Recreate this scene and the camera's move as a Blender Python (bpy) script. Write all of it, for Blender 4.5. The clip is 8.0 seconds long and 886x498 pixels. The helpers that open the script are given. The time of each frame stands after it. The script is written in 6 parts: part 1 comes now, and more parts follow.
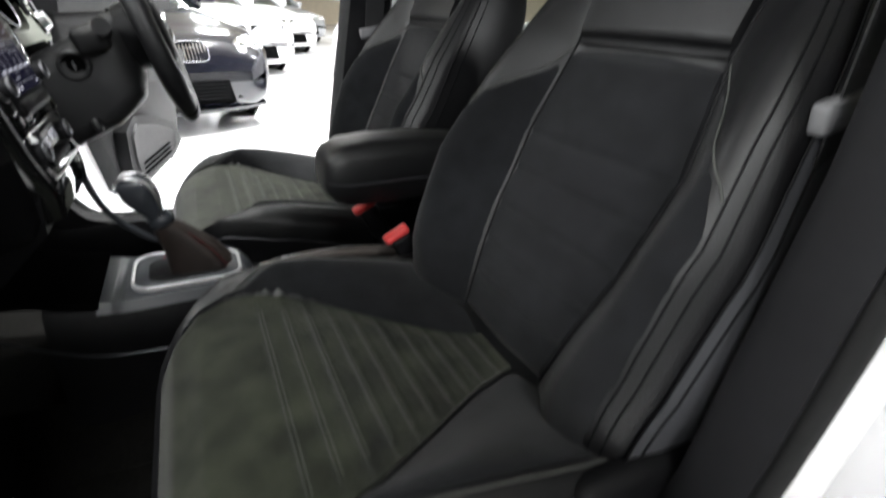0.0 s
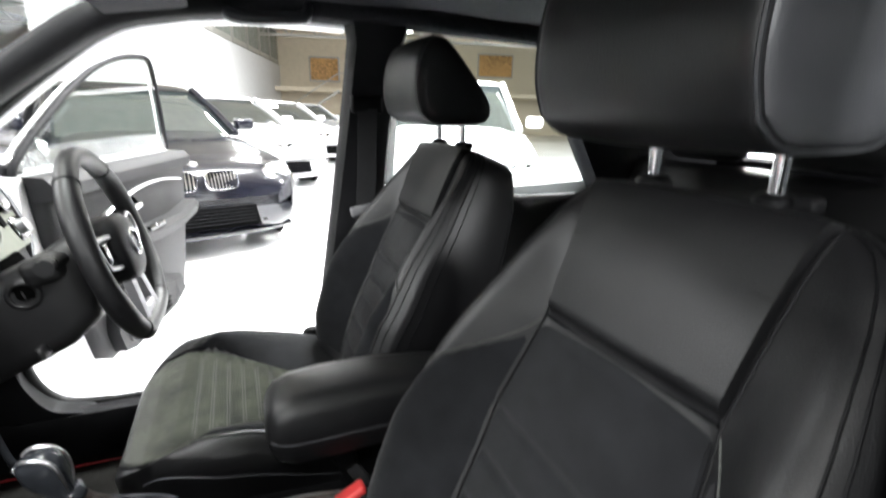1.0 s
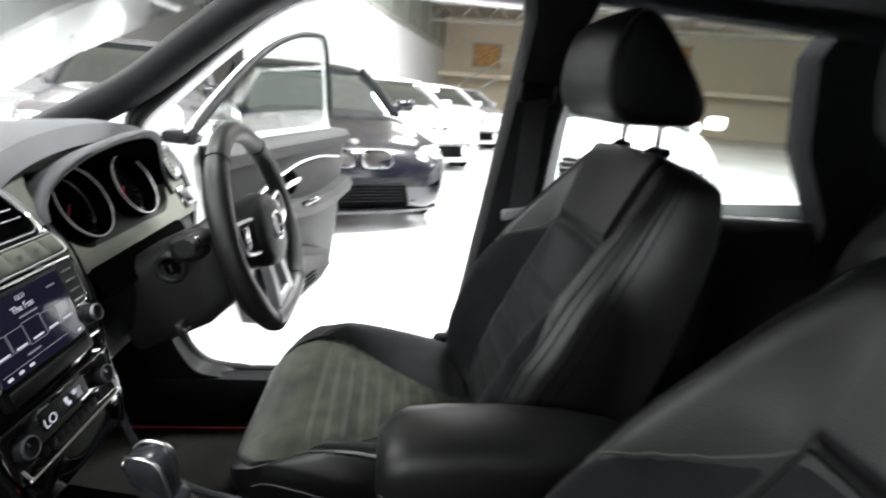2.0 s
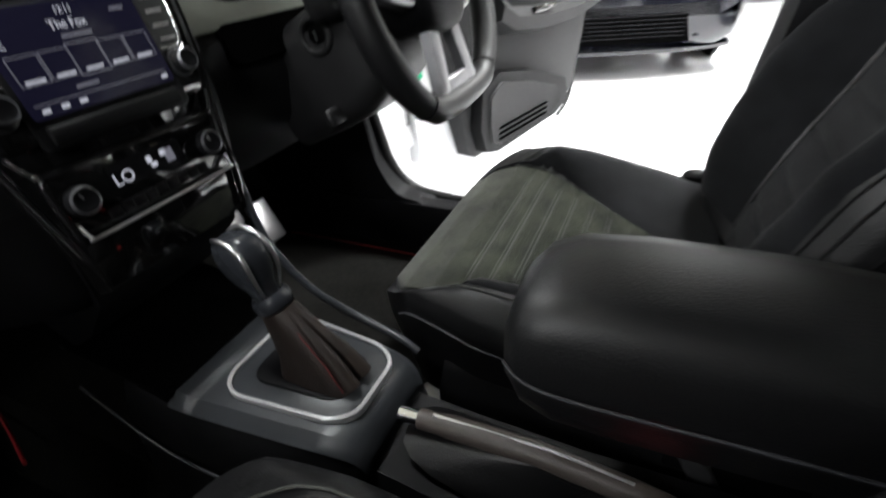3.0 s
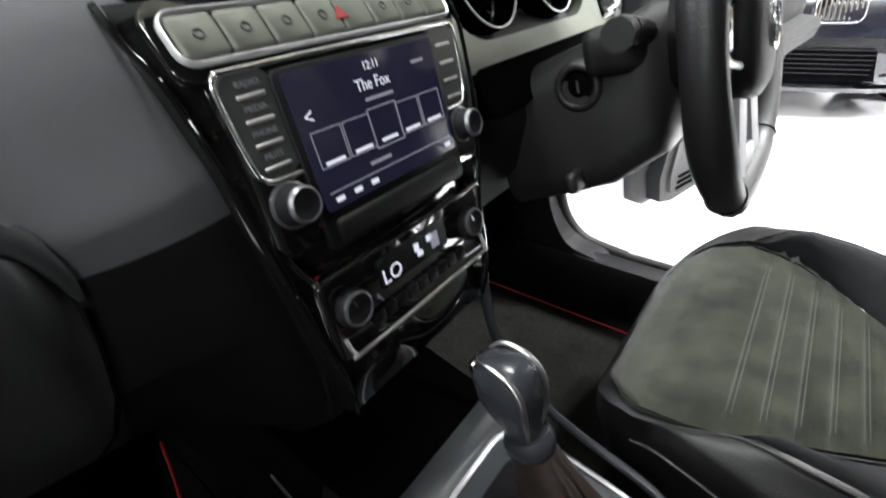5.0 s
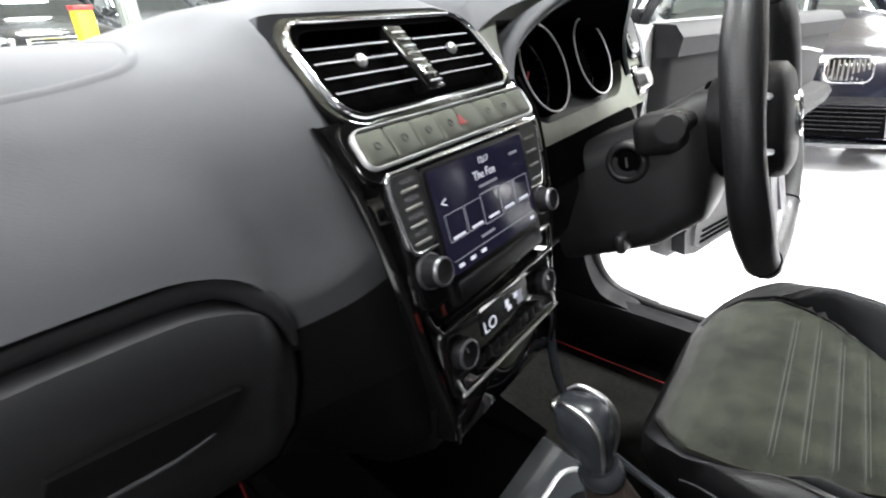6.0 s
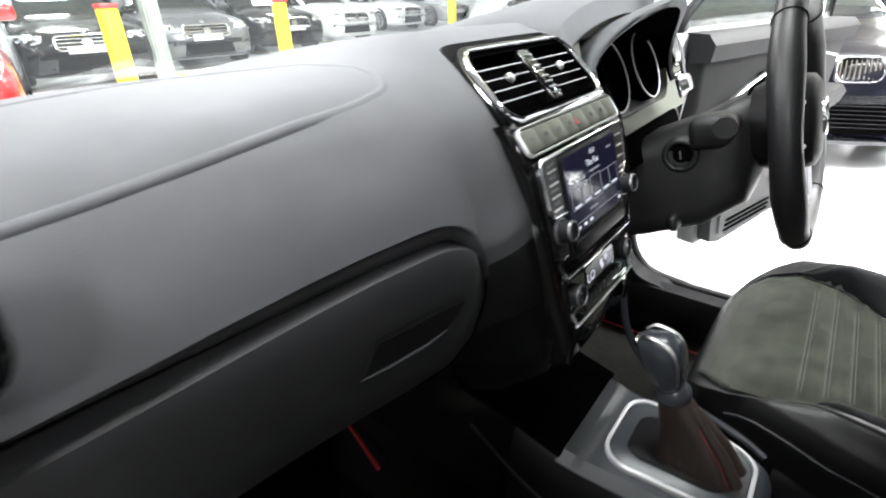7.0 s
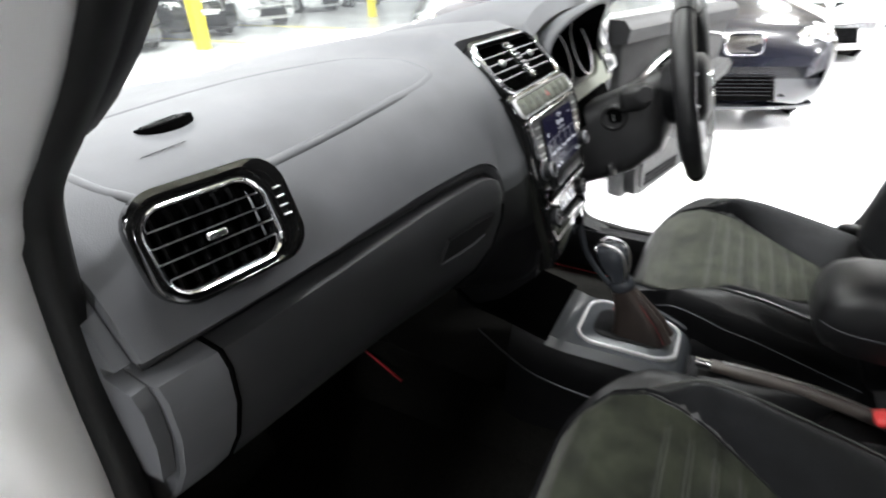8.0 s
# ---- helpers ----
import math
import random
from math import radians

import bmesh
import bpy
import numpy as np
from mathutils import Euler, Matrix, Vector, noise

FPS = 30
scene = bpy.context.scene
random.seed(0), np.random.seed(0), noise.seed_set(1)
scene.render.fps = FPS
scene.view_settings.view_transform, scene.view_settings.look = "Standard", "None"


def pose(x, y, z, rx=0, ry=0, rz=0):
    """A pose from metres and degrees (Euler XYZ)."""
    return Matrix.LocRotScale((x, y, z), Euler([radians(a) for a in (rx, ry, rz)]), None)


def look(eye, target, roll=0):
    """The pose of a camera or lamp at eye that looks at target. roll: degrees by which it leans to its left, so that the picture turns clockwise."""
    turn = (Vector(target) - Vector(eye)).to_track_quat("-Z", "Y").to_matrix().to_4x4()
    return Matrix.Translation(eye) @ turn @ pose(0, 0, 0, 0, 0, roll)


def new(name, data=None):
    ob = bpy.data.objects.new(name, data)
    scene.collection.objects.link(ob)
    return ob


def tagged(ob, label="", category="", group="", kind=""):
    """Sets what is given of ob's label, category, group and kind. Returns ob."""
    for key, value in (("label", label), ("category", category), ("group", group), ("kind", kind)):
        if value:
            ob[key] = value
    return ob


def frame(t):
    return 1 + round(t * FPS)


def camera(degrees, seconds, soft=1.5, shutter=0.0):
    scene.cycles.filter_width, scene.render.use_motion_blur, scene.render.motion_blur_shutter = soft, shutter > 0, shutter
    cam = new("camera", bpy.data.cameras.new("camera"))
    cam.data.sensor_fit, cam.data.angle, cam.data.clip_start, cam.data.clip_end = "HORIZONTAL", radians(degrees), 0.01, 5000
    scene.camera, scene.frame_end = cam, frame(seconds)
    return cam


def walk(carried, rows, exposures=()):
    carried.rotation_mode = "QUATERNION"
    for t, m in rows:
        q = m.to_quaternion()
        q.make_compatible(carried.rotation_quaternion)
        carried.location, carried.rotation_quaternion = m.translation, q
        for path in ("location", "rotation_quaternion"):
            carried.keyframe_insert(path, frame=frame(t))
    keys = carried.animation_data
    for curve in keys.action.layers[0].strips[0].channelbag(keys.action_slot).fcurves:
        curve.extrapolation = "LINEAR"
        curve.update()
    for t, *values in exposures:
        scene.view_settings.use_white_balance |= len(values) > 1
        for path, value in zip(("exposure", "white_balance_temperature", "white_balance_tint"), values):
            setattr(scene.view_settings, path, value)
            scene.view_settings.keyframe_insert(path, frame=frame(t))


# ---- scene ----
cam = camera(84.5, 8.0, soft=1.9, shutter=0.5)
PATH = [
    (0, (-0.125, -0.789, 0.971), (0.702, 0.809, 0.099), 2.9),
    (0.5, (-0.051, -0.731, 1.072), (0.777, 0.948, 0.369), 2.5),
    (1, (0.037, -0.664, 1.16), (0.792, 1.111, 0.63), 1.6),
    (1.2, (0.023, -0.672, 1.187), (0.777, 1.119, 0.714), 3.6),
    (2.3, (0.09, -0.411, 1.119), (-0.006, 1.448, 0.387), 1.7),
    (2.5, (0.128, -0.371, 1.072), (-0.189, 1.414, 0.226), -1.6),
    (3, (0.121, -0.266, 0.96), (-0.613, 1.245, -0.126), -4.5),
    (3.5, (0.044, -0.229, 0.933), (-0.773, 1.171, -0.239), -2.5),
    (4, (-0.014, -0.223, 0.948), (-0.946, 1.098, -0.229), -2.2),
    (4.5, (-0.061, -0.223, 0.972), (-1.04, 1.107, -0.156), -1.8),
    (5, (-0.104, -0.224, 0.991), (-1.119, 1.134, -0.07), -1.8),
    (5.2, (-0.113, -0.23, 1.004), (-1.137, 1.138, -0.034), -1.3),
    (6.3, (-0.135, -0.34, 1.044), (-1.247, 1.064, 0.154), -1.5),
    (6.5, (-0.145, -0.362, 1.046), (-1.255, 1.034, 0.141), -1.1),
    (7, (-0.138, -0.48, 1.075), (-1.247, 0.906, 0.153), -1.4),
    (7.5, (-0.148, -0.608, 1.09), (-1.216, 0.783, 0.129), -1.4),
    (8, (-0.119, -0.702, 1.113), (-0.988, 0.804, 0.127), -1.7),
]
walk(cam, [(t, look(eye, target, roll)) for t, eye, target, roll in PATH], exposures=[(0.0, -0.02), (0.5, 0.45), (1.2, 0.5), (2.5, -0.25), (3.4, -0.36), (4.0, 0.02), (4.5, 0.22), (5.2, 0.35), (6.5, 0.35), (8.0, 0.3)])

# ---- light ----
world = bpy.data.worlds.new("hall_air")
scene.world = world
world.use_nodes = True
world.node_tree.nodes["Background"].inputs[0].default_value = (0.9, 0.95, 1.0, 1)
world.node_tree.nodes["Background"].inputs[1].default_value = 0.05


def area_lamp(name, where, size, watts, size_y=None, colour=(0.97, 0.99, 1.0), target=None):
    data = bpy.data.lights.new(name, "AREA")
    data.shape, data.size, data.energy, data.color = "RECTANGLE", size, watts, colour
    data.size_y = size_y or size
    ob = new(name, data)
    ob.matrix_world = look(where, target or (where[0], where[1] + 0.001, 0))
    return ob


# unseen area lights stand in for the hall's pendant lamps
LAMP_W = 1250
LAMP_SHARE = {-14.0: 0.5, -7.0: 0.42, 1.6: 0.95, 5.5: 0.7, 10.5: 0.4}
for lx in (-14.0, -7.0, 1.6, 5.5, 10.5):
    for ly in (3.5, 10.0, 18.0):
        tagged(area_lamp("hall_lamp", (lx, ly, 5.2), 1.1, LAMP_W * LAMP_SHARE[lx] * (1.5 if ly < 4 else 0.4 if lx < 2 else 0.25)), "unseen area light added under the roof trusses to light the car and hall", "lamp", "hall lamps")

# unseen lights added on the passenger's side to brighten seats, jamb and dash
tagged(area_lamp("hall_lamp", (-0.8, -4.2, 5.2), 1.1, 250, target=(0.2, -0.6, 0.9)), "unseen area light added under the roof trusses to light the car and hall", "lamp", "hall lamps")
tagged(area_lamp("hall_lamp", (-4.6, -4.6, 3.6), 1.1, 310, target=(0.3, -0.5, 1.1)), "unseen area light added low on the passenger side to brighten the seat sides", "lamp", "hall lamps")
tagged(area_lamp("wall_lamp", (2.0, -5.7, 3.6), 1.1, 300, target=(-0.3, -0.3, 0.95)), "unseen area light added beside the passenger door to brighten the dash", "lamp", "hall lamps")
# three more unseen fill lights, added ahead of the car and over the windscreen
for lx, ly, watts in ((-5.5, -4.2, 230), (-6.5, -0.9, 220), (-1.1, 0.4, 290)):
    tagged(area_lamp("hall_lamp", (lx, ly, 5.2), 1.1, watts), "unseen area light added under the roof trusses to light the car and hall", "lamp", "hall lamps")


# ---- materials ----
def mat(name, colour, rough=0.5, metal=0.0, var=0.0, scale=60.0, bump=0.0, bump_scale=300.0, coat=0.0, spec=0.5, rough_var=0.0, sheen=0.0, stain=0.0):
    """A surface with fine and coarse variation of colour and gloss, and a fine relief."""
    m = bpy.data.materials.new(name)
    m.use_nodes = True
    nt = m.node_tree
    n, l = nt.nodes, nt.links
    b = n["Principled BSDF"]
    b.inputs["Base Color"].default_value = (*colour, 1)
    b.inputs["Roughness"].default_value, b.inputs["Metallic"].default_value = rough, metal
    b.inputs["Specular IOR Level"].default_value = spec
    b.inputs["Coat Weight"].default_value = coat
    b.inputs["Coat Roughness"].default_value = 0.03
    b.inputs["Sheen Weight"].default_value = sheen
    tc = n.new("ShaderNodeTexCoord")
    if var or stain:
        fine = n.new("ShaderNodeTexNoise")
        fine.inputs["Scale"].default_value, fine.inputs["Detail"].default_value = scale, 6
        l.new(tc.outputs["Object"], fine.inputs["Vector"])
        coarse = n.new("ShaderNodeTexNoise")
        coarse.inputs["Scale"].default_value, coarse.inputs["Detail"].default_value = scale / 9, 4
        l.new(tc.outputs["Object"], coarse.inputs["Vector"])
        add = n.new("ShaderNodeMath")
        add.operation = "MULTIPLY_ADD"
        add.inputs[1].default_value = stain / max(var, 0.01)
        l.new(coarse.outputs[0], add.inputs[0])
        l.new(fine.outputs[0], add.inputs[2])
        ramp = n.new("ShaderNodeMapRange")
        both = 1 + stain / max(var, 0.01)
        ramp.inputs["From Min"].default_value, ramp.inputs["From Max"].default_value = 0.32 * both, 0.68 * both
        ramp.inputs["To Min"].default_value, ramp.inputs["To Max"].default_value = 1 - var, 1 + var
        l.new(add.outputs[0], ramp.inputs["Value"])
        mix = n.new("ShaderNodeVectorMath")
        mix.operation = "SCALE"
        mix.inputs[0].default_value = colour
        l.new(ramp.outputs[0], mix.inputs["Scale"])
        l.new(mix.outputs[0], b.inputs["Base Color"])
        if rough_var:
            r2 = n.new("ShaderNodeMapRange")
            r2.inputs["From Min"].default_value, r2.inputs["From Max"].default_value = 0.3, 0.7
            r2.inputs["To Min"].default_value, r2.inputs["To Max"].default_value = rough - rough_var, rough + rough_var
            l.new(coarse.outputs[0], r2.inputs["Value"])
            l.new(r2.outputs[0], b.inputs["Roughness"])
    if bump:
        v = n.new("ShaderNodeTexVoronoi")
        v.inputs["Scale"].default_value = bump_scale
        l.new(tc.outputs["Object"], v.inputs["Vector"])
        bp = n.new("ShaderNodeBump")
        bp.inputs["Strength"].default_value, bp.inputs["Distance"].default_value = bump, 0.001
        l.new(v.outputs["Distance"], bp.inputs["Height"])
        l.new(bp.outputs[0], b.inputs["Normal"])
    return m


def glow(name, colour, strength):
    m = bpy.data.materials.new(name)
    m.use_nodes = True
    b = m.node_tree.nodes["Principled BSDF"]
    b.inputs["Base Color"].default_value = (0.02, 0.02, 0.02, 1)
    b.inputs["Emission Color"].default_value = (*colour, 1)
    b.inputs["Emission Strength"].default_value = strength
    return m


def glass_mat(name, colour=(1, 1, 1), rough=0.0, mixin=0.9):
    m = bpy.data.materials.new(name)
    m.use_nodes = True
    n, l = m.node_tree.nodes, m.node_tree.links
    n.remove(n["Principled BSDF"])
    tr, gl, mx, fr = n.new("ShaderNodeBsdfTransparent"), n.new("ShaderNodeBsdfGlossy"), n.new("ShaderNodeMixShader"), n.new("ShaderNodeLayerWeight")
    pw, ma = n.new("ShaderNodeMath"), n.new("ShaderNodeMath")
    pw.operation, ma.operation = "POWER", "MULTIPLY_ADD"
    pw.inputs[1].default_value, ma.inputs[1].default_value, ma.inputs[2].default_value = 4.0, 0.8, 0.03
    tr.inputs[0].default_value = (*colour, 1)
    gl.inputs["Roughness"].default_value = rough
    fr.inputs[0].default_value = 0.5
    l.new(fr.outputs["Facing"], pw.inputs[0])
    l.new(pw.outputs[0], ma.inputs[0])
    l.new(ma.outputs[0], mx.inputs[0])
    l.new(tr.outputs[0], mx.inputs[1])
    l.new(gl.outputs[0], mx.inputs[2])
    l.new(mx.outputs[0], n["Material Output"].inputs[0])
    return m


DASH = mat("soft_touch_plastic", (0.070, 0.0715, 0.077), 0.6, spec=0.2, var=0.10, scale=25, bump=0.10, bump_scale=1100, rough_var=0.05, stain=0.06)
# darker versions of DASH: the shade low on the dash is in their colour
LID = mat("shaded_glovebox_plastic", (0.022, 0.0222, 0.024), 0.55, spec=0.22, var=0.10, scale=25, bump=0.12, bump_scale=1100, rough_var=0.05, stain=0.06)
LOWER = mat("shaded_dash_plastic", (0.0055, 0.0055, 0.006), 0.55, spec=0.18, var=0.12, scale=30, bump=0.15, bump_scale=1100)
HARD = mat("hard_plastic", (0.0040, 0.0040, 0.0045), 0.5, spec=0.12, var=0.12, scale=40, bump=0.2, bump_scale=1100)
CONSOLE = mat("satin_console_plastic", (0.026, 0.0283, 0.0315), 0.34, spec=0.38, var=0.08, scale=30, bump=0.12, bump_scale=1200)
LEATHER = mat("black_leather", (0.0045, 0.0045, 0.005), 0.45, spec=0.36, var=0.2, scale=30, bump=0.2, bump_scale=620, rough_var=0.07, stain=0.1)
SUEDE = mat("dark_suede", (0.0150, 0.0168, 0.0108), 0.95, var=0.8, scale=22, bump=0.5, bump_scale=1300, spec=0.06, sheen=0.10, stain=0.45)
# lighter copy of the black leather, for flanks lit through the open door
LITLEATHER = mat("lit_side_leather", (0.05, 0.051, 0.055), 0.42, var=0.12, scale=30, bump=0.12, bump_scale=620, stain=0.1)
PIANO = mat("piano_black", (0.004, 0.004, 0.004), 0.06, var=0.1, scale=20, coat=0.6)
CHROME = mat("chrome", (0.82, 0.82, 0.84), 0.12, 1.0, var=0.04, scale=40)
SATIN = mat("satin_silver", (0.60, 0.60, 0.61), 0.30, 1.0, var=0.06, scale=40)
CHAMP = mat("silver_trim", (0.100, 0.105, 0.088), 0.55, 0.0, spec=0.15, var=0.08, scale=40)
CARPET = mat("dark_carpet", (0.006, 0.0058, 0.0053), 0.97, var=0.5, scale=160, bump=0.9, bump_scale=700, spec=0.03, stain=0.2)
ALLOY = mat("wheel_silver", (0.33, 0.33, 0.34), 0.34, 0.9, var=0.06, scale=40)
LINER = mat("dark_headliner", (0.020, 0.020, 0.022), 0.95, var=0.15, scale=120, bump=0.3, bump_scale=1500, spec=0.1)
PILLAR = mat("pillar_trim", (0.008, 0.008, 0.009), 0.6, spec=0.2, var=0.1, scale=60, bump=0.2, bump_scale=1200)
RUBBER = mat("rubber_seal", (0.005, 0.005, 0.005), 0.6, spec=0.22, var=0.15, scale=80)
WHITE = mat("white_car_paint", (0.74, 0.74, 0.75), 0.22, var=0.02, scale=8, coat=0.5)
RED = mat("red_plastic", (0.62, 0.05, 0.05), 0.4, var=0.06, scale=50)
REDTHREAD = mat("red_thread", (0.30, 0.014, 0.020), 0.8, var=0.1, scale=200)
DIMRED = mat("dull_red_thread", (0.11, 0.010, 0.012), 0.85, var=0.15, scale=200)
STITCH = mat("grey_thread", (0.040, 0.042, 0.038), 0.8, var=0.2, scale=300)
PIPING = mat("grey_piping", (0.022, 0.023, 0.026), 0.6, var=0.1, scale=200)
BELT = mat("belt_webbing", (0.012, 0.012, 0.013), 0.8, var=0.15, scale=200, bump=0.6, bump_scale=1400)
DOORCARD = mat("grey_door_card", (0.014, 0.0138, 0.0145), 0.6, spec=0.2, var=0.08, scale=30, bump=0.25, bump_scale=900)
GLASS = glass_mat("clear_glass", (0.93, 0.96, 0.95))
GAUGE = mat("gauge_black", (0.006, 0.006, 0.007), 0.25, var=0.1, scale=40)
SHROUD = mat("grained_black_plastic", (0.0075, 0.0075, 0.008), 0.48, spec=0.3, var=0.12, scale=40, bump=0.2, bump_scale=1100)
KNOB = mat("matt_black_knob", (0.009, 0.009, 0.010), 0.5, spec=0.06, var=0.1, scale=60)
SILVER = mat("bright_silver_paint", (0.52, 0.52, 0.53), 0.3, 0.35, var=0.05, scale=60)
BLACKSUEDE = mat("black_suede", (0.0075, 0.0078, 0.0088), 0.95, spec=0.12, sheen=0.08, var=0.4, scale=30, bump=0.4, bump_scale=1300, stain=0.3)
GRAPHITE = mat("graphite_knob", (0.022, 0.024, 0.028), 0.26, spec=0.4, var=0.1, scale=60)
# black of the vents; also painted for the shade inside slots and pockets
DARKHOLE = mat("vent_and_hole_shade_black", (0.0015, 0.0015, 0.0015), 0.95, spec=0.0, var=0.1, scale=40)
VANE = mat("grey_vane_edge", (0.22, 0.22, 0.23), 0.45, var=0.1, scale=60)
GUN = mat("gunmetal", (0.17, 0.17, 0.18), 0.3, 0.8, var=0.08, scale=60)
GREEN = mat("green_tag", (0.02, 0.42, 0.20), 0.5, var=0.05, scale=60)
WOODG = mat("handbrake_grip", (0.06, 0.05, 0.045), 0.5, var=0.12, scale=60, bump=0.2)
BOOT = mat("gaiter_leather", (0.016, 0.011, 0.009), 0.5, spec=0.35, var=0.25, scale=40, bump=0.4, bump_scale=500)


# ---- building helpers ----
def finish(bm, smooth=32, doubles=True):
    if doubles:
        bmesh.ops.remove_doubles(bm, verts=bm.verts, dist=1e-5)
    bmesh.ops.recalc_face_normals(bm, faces=bm.faces)
    return bm


def mesh_of(name, bm, material, smooth=50):
    finish(bm)
    me = bpy.data.meshes.new(name)
    bm.to_mesh(me)
    bm.free()
    me.materials.append(material)
    if smooth:
        me.polygons.foreach_set("use_smooth", [True] * len(me.polygons))
        me.set_sharp_from_angle(angle=radians(smooth))
    return me


def part(name, bm, material, parent=None, label="", smooth=50):
    ob = new(name, mesh_of(name, bm, material, smooth))
    if parent:
        ob.parent = parent
    return tagged(ob, label) if label else ob


def thing(name, label, category, group="", kind="", at=(0, 0, 0)):
    ob = new(name)
    ob.empty_display_size = 0.05
    ob.location = at
    return tagged(ob, label, category, group, kind)


def box(lo, hi, bevel=0.0, seg=2, m=None, bm=None):
    out = bm or bmesh.new()
    vs = [out.verts.new((x, y, z)) for x in (lo[0], hi[0]) for y in (lo[1], hi[1]) for z in (lo[2], hi[2])]
    fs = [out.faces.new([vs[i] for i in f]) for f in ((0, 1, 3, 2), (4, 6, 7, 5), (0, 4, 5, 1), (2, 3, 7, 6), (0, 2, 6, 4), (1, 5, 7, 3))]
    if bevel:
        es = list({e for f in fs for e in f.edges})
        res = bmesh.ops.bevel(out, geom=es, offset=bevel, segments=seg, profile=0.5, affect="EDGES", clamp_overlap=True)
        vs = list({v for f in res["faces"] for v in f.verts} | {v for v in vs if v.is_valid})
    if m is not None:
        bmesh.ops.transform(out, matrix=m, verts=[v for v in vs if v.is_valid])
    return out


def loft(rings, closed=True, caps=True, bm=None):
    """A skin over rings of points, each with the same count."""
    out = bm or bmesh.new()
    rows = [[out.verts.new(p) for p in r] for r in rings]
    n = len(rows[0])
    for a, b in zip(rows, rows[1:]):
        for i in range(n if closed else n - 1):
            j = (i + 1) % n
            out.faces.new((a[i], a[j], b[j], b[i]))
    if caps and closed:
        out.faces.new(rows[0][::-1])
        out.faces.new(rows[-1])
    return out


def rounded(w, h, r, k=5, cx=0.0, cy=0.0):
    """A rounded rectangle, counter-clockwise, as 2D points."""
    r = min(r, w / 2 - 1e-4, h / 2 - 1e-4)
    pts = []
    for qx, qy, a0 in ((w / 2 - r, h / 2 - r, 0), (-w / 2 + r, h / 2 - r, 90), (-w / 2 + r, -h / 2 + r, 180), (w / 2 - r, -h / 2 + r, 270)):
        for i in range(k + 1):
            a = radians(a0 + 90 * i / k)
            pts.append((cx + qx + r * math.cos(a), cy + qy + r * math.sin(a)))
    return pts


def plate(pts, m, depth=0.01, bevel=0.0, bm=None):
    """A plate of the 2D outline pts in the plane of m (its x, y), with its face at m's z = 0 and its back at -depth."""
    if bevel:
        cx, cy = sum(p[0] for p in pts) / len(pts), sum(p[1] for p in pts) / len(pts)
        big = max(max(abs(p[0] - cx) for p in pts), max(abs(p[1] - cy) for p in pts))
        s = 1 - bevel / big
        inner = [(cx + (x - cx) * s, cy + (y - cy) * s) for x, y in pts]
        rings = [[(x, y, -depth) for x, y in pts], [(x, y, -bevel) for x, y in pts], [(x, y, 0) for x, y in inner]]
    else:
        rings = [[(x, y, -depth) for x, y in pts], [(x, y, 0) for x, y in pts]]
    return loft([[m @ Vector(p) for p in r] for r in rings], bm=bm)


def ring_plate(outer, inner, m, depth=0.01, lift=0.0, bm=None):
    """A frame between two outlines with the same count of points."""
    out = bm or bmesh.new()
    mid = [((a[0] + b[0]) / 2, (a[1] + b[1]) / 2) for a, b in zip(outer, inner)]
    rows = []
    for pts, z in ((outer, -depth), (outer, 0), (mid, lift), (inner, 0), (inner, -depth)):
        rows.append([out.verts.new(m @ Vector((x, y, z))) for x, y in pts])
    rows.append(rows[0])
    n = len(outer)
    for a, b in zip(rows, rows[1:]):
        for i in range(n):
            j = (i + 1) % n
            out.faces.new((a[i], a[j], b[j], b[i]))
    return out


def tube(pts, r, k=8, closed=False, flat=1.0, bm=None, up=None):
    """A round bar along points. r: one radius or one for each point; flat squeezes it along its second axis."""
    out = bm or bmesh.new()
    P = [Vector(p) for p in pts]
    n = len(P)
    rs = r if hasattr(r, "__len__") else [r] * n
    rows, ref = [], up and Vector(up)
    for i, p in enumerate(P):
        d = (P[(i + 1) % n] - P[i - 1]) if closed else (P[min(i + 1, n - 1)] - P[max(i - 1, 0)])
        d.normalize()
        if ref is None:
            ref = Vector((0, 0, 1)) if abs(d.z) < 0.9 else Vector((1, 0, 0))
        u = (ref - d * ref.dot(d)).normalized()
        v = d.cross(u)
        if up is None:
            ref = u
        rows.append([out.verts.new(p + rs[i] * (math.cos(a) * u * flat + math.sin(a) * v)) for a in (2 * math.pi * j / k for j in range(k))])
    pairs = list(zip(rows, rows[1:])) + ([(rows[-1], rows[0])] if closed else [])
    for a, b in pairs:
        for j in range(k):
            out.faces.new((a[j], a[(j + 1) % k], b[(j + 1) % k], b[j]))
    if not closed:
        out.faces.new(rows[0][::-1])
        out.faces.new(rows[-1])
    return out


def lathe(prof, m, k=24, bm=None, ring=False):
    """A turned piece: prof is (radius, height) pairs along m's z."""
    rings = [[m @ Vector((r * math.cos(a), r * math.sin(a), h)) for a in (2 * math.pi * i / k for i in range(k))] for r, h in prof]
    return loft(rings + rings[:1], caps=False, bm=bm) if ring else loft(rings, bm=bm)


def smooth_line(pts, n):
    """n points along a Catmull-Rom curve through pts (any dimension)."""
    P = [np.array(p, float) for p in pts]
    out = []
    for i in range(n):
        s = i / (n - 1) * (len(P) - 1)
        k = min(int(s), len(P) - 2)
        f = s - k
        a, b, c, d = P[max(k - 1, 0)], P[k], P[k + 1], P[min(k + 2, len(P) - 1)]
        out.append(tuple(0.5 * ((2 * b) + (c - a) * f + (2 * a - 5 * b + 4 * c - d) * f * f + (3 * b - a - 3 * c + d) * f ** 3)))
    return out


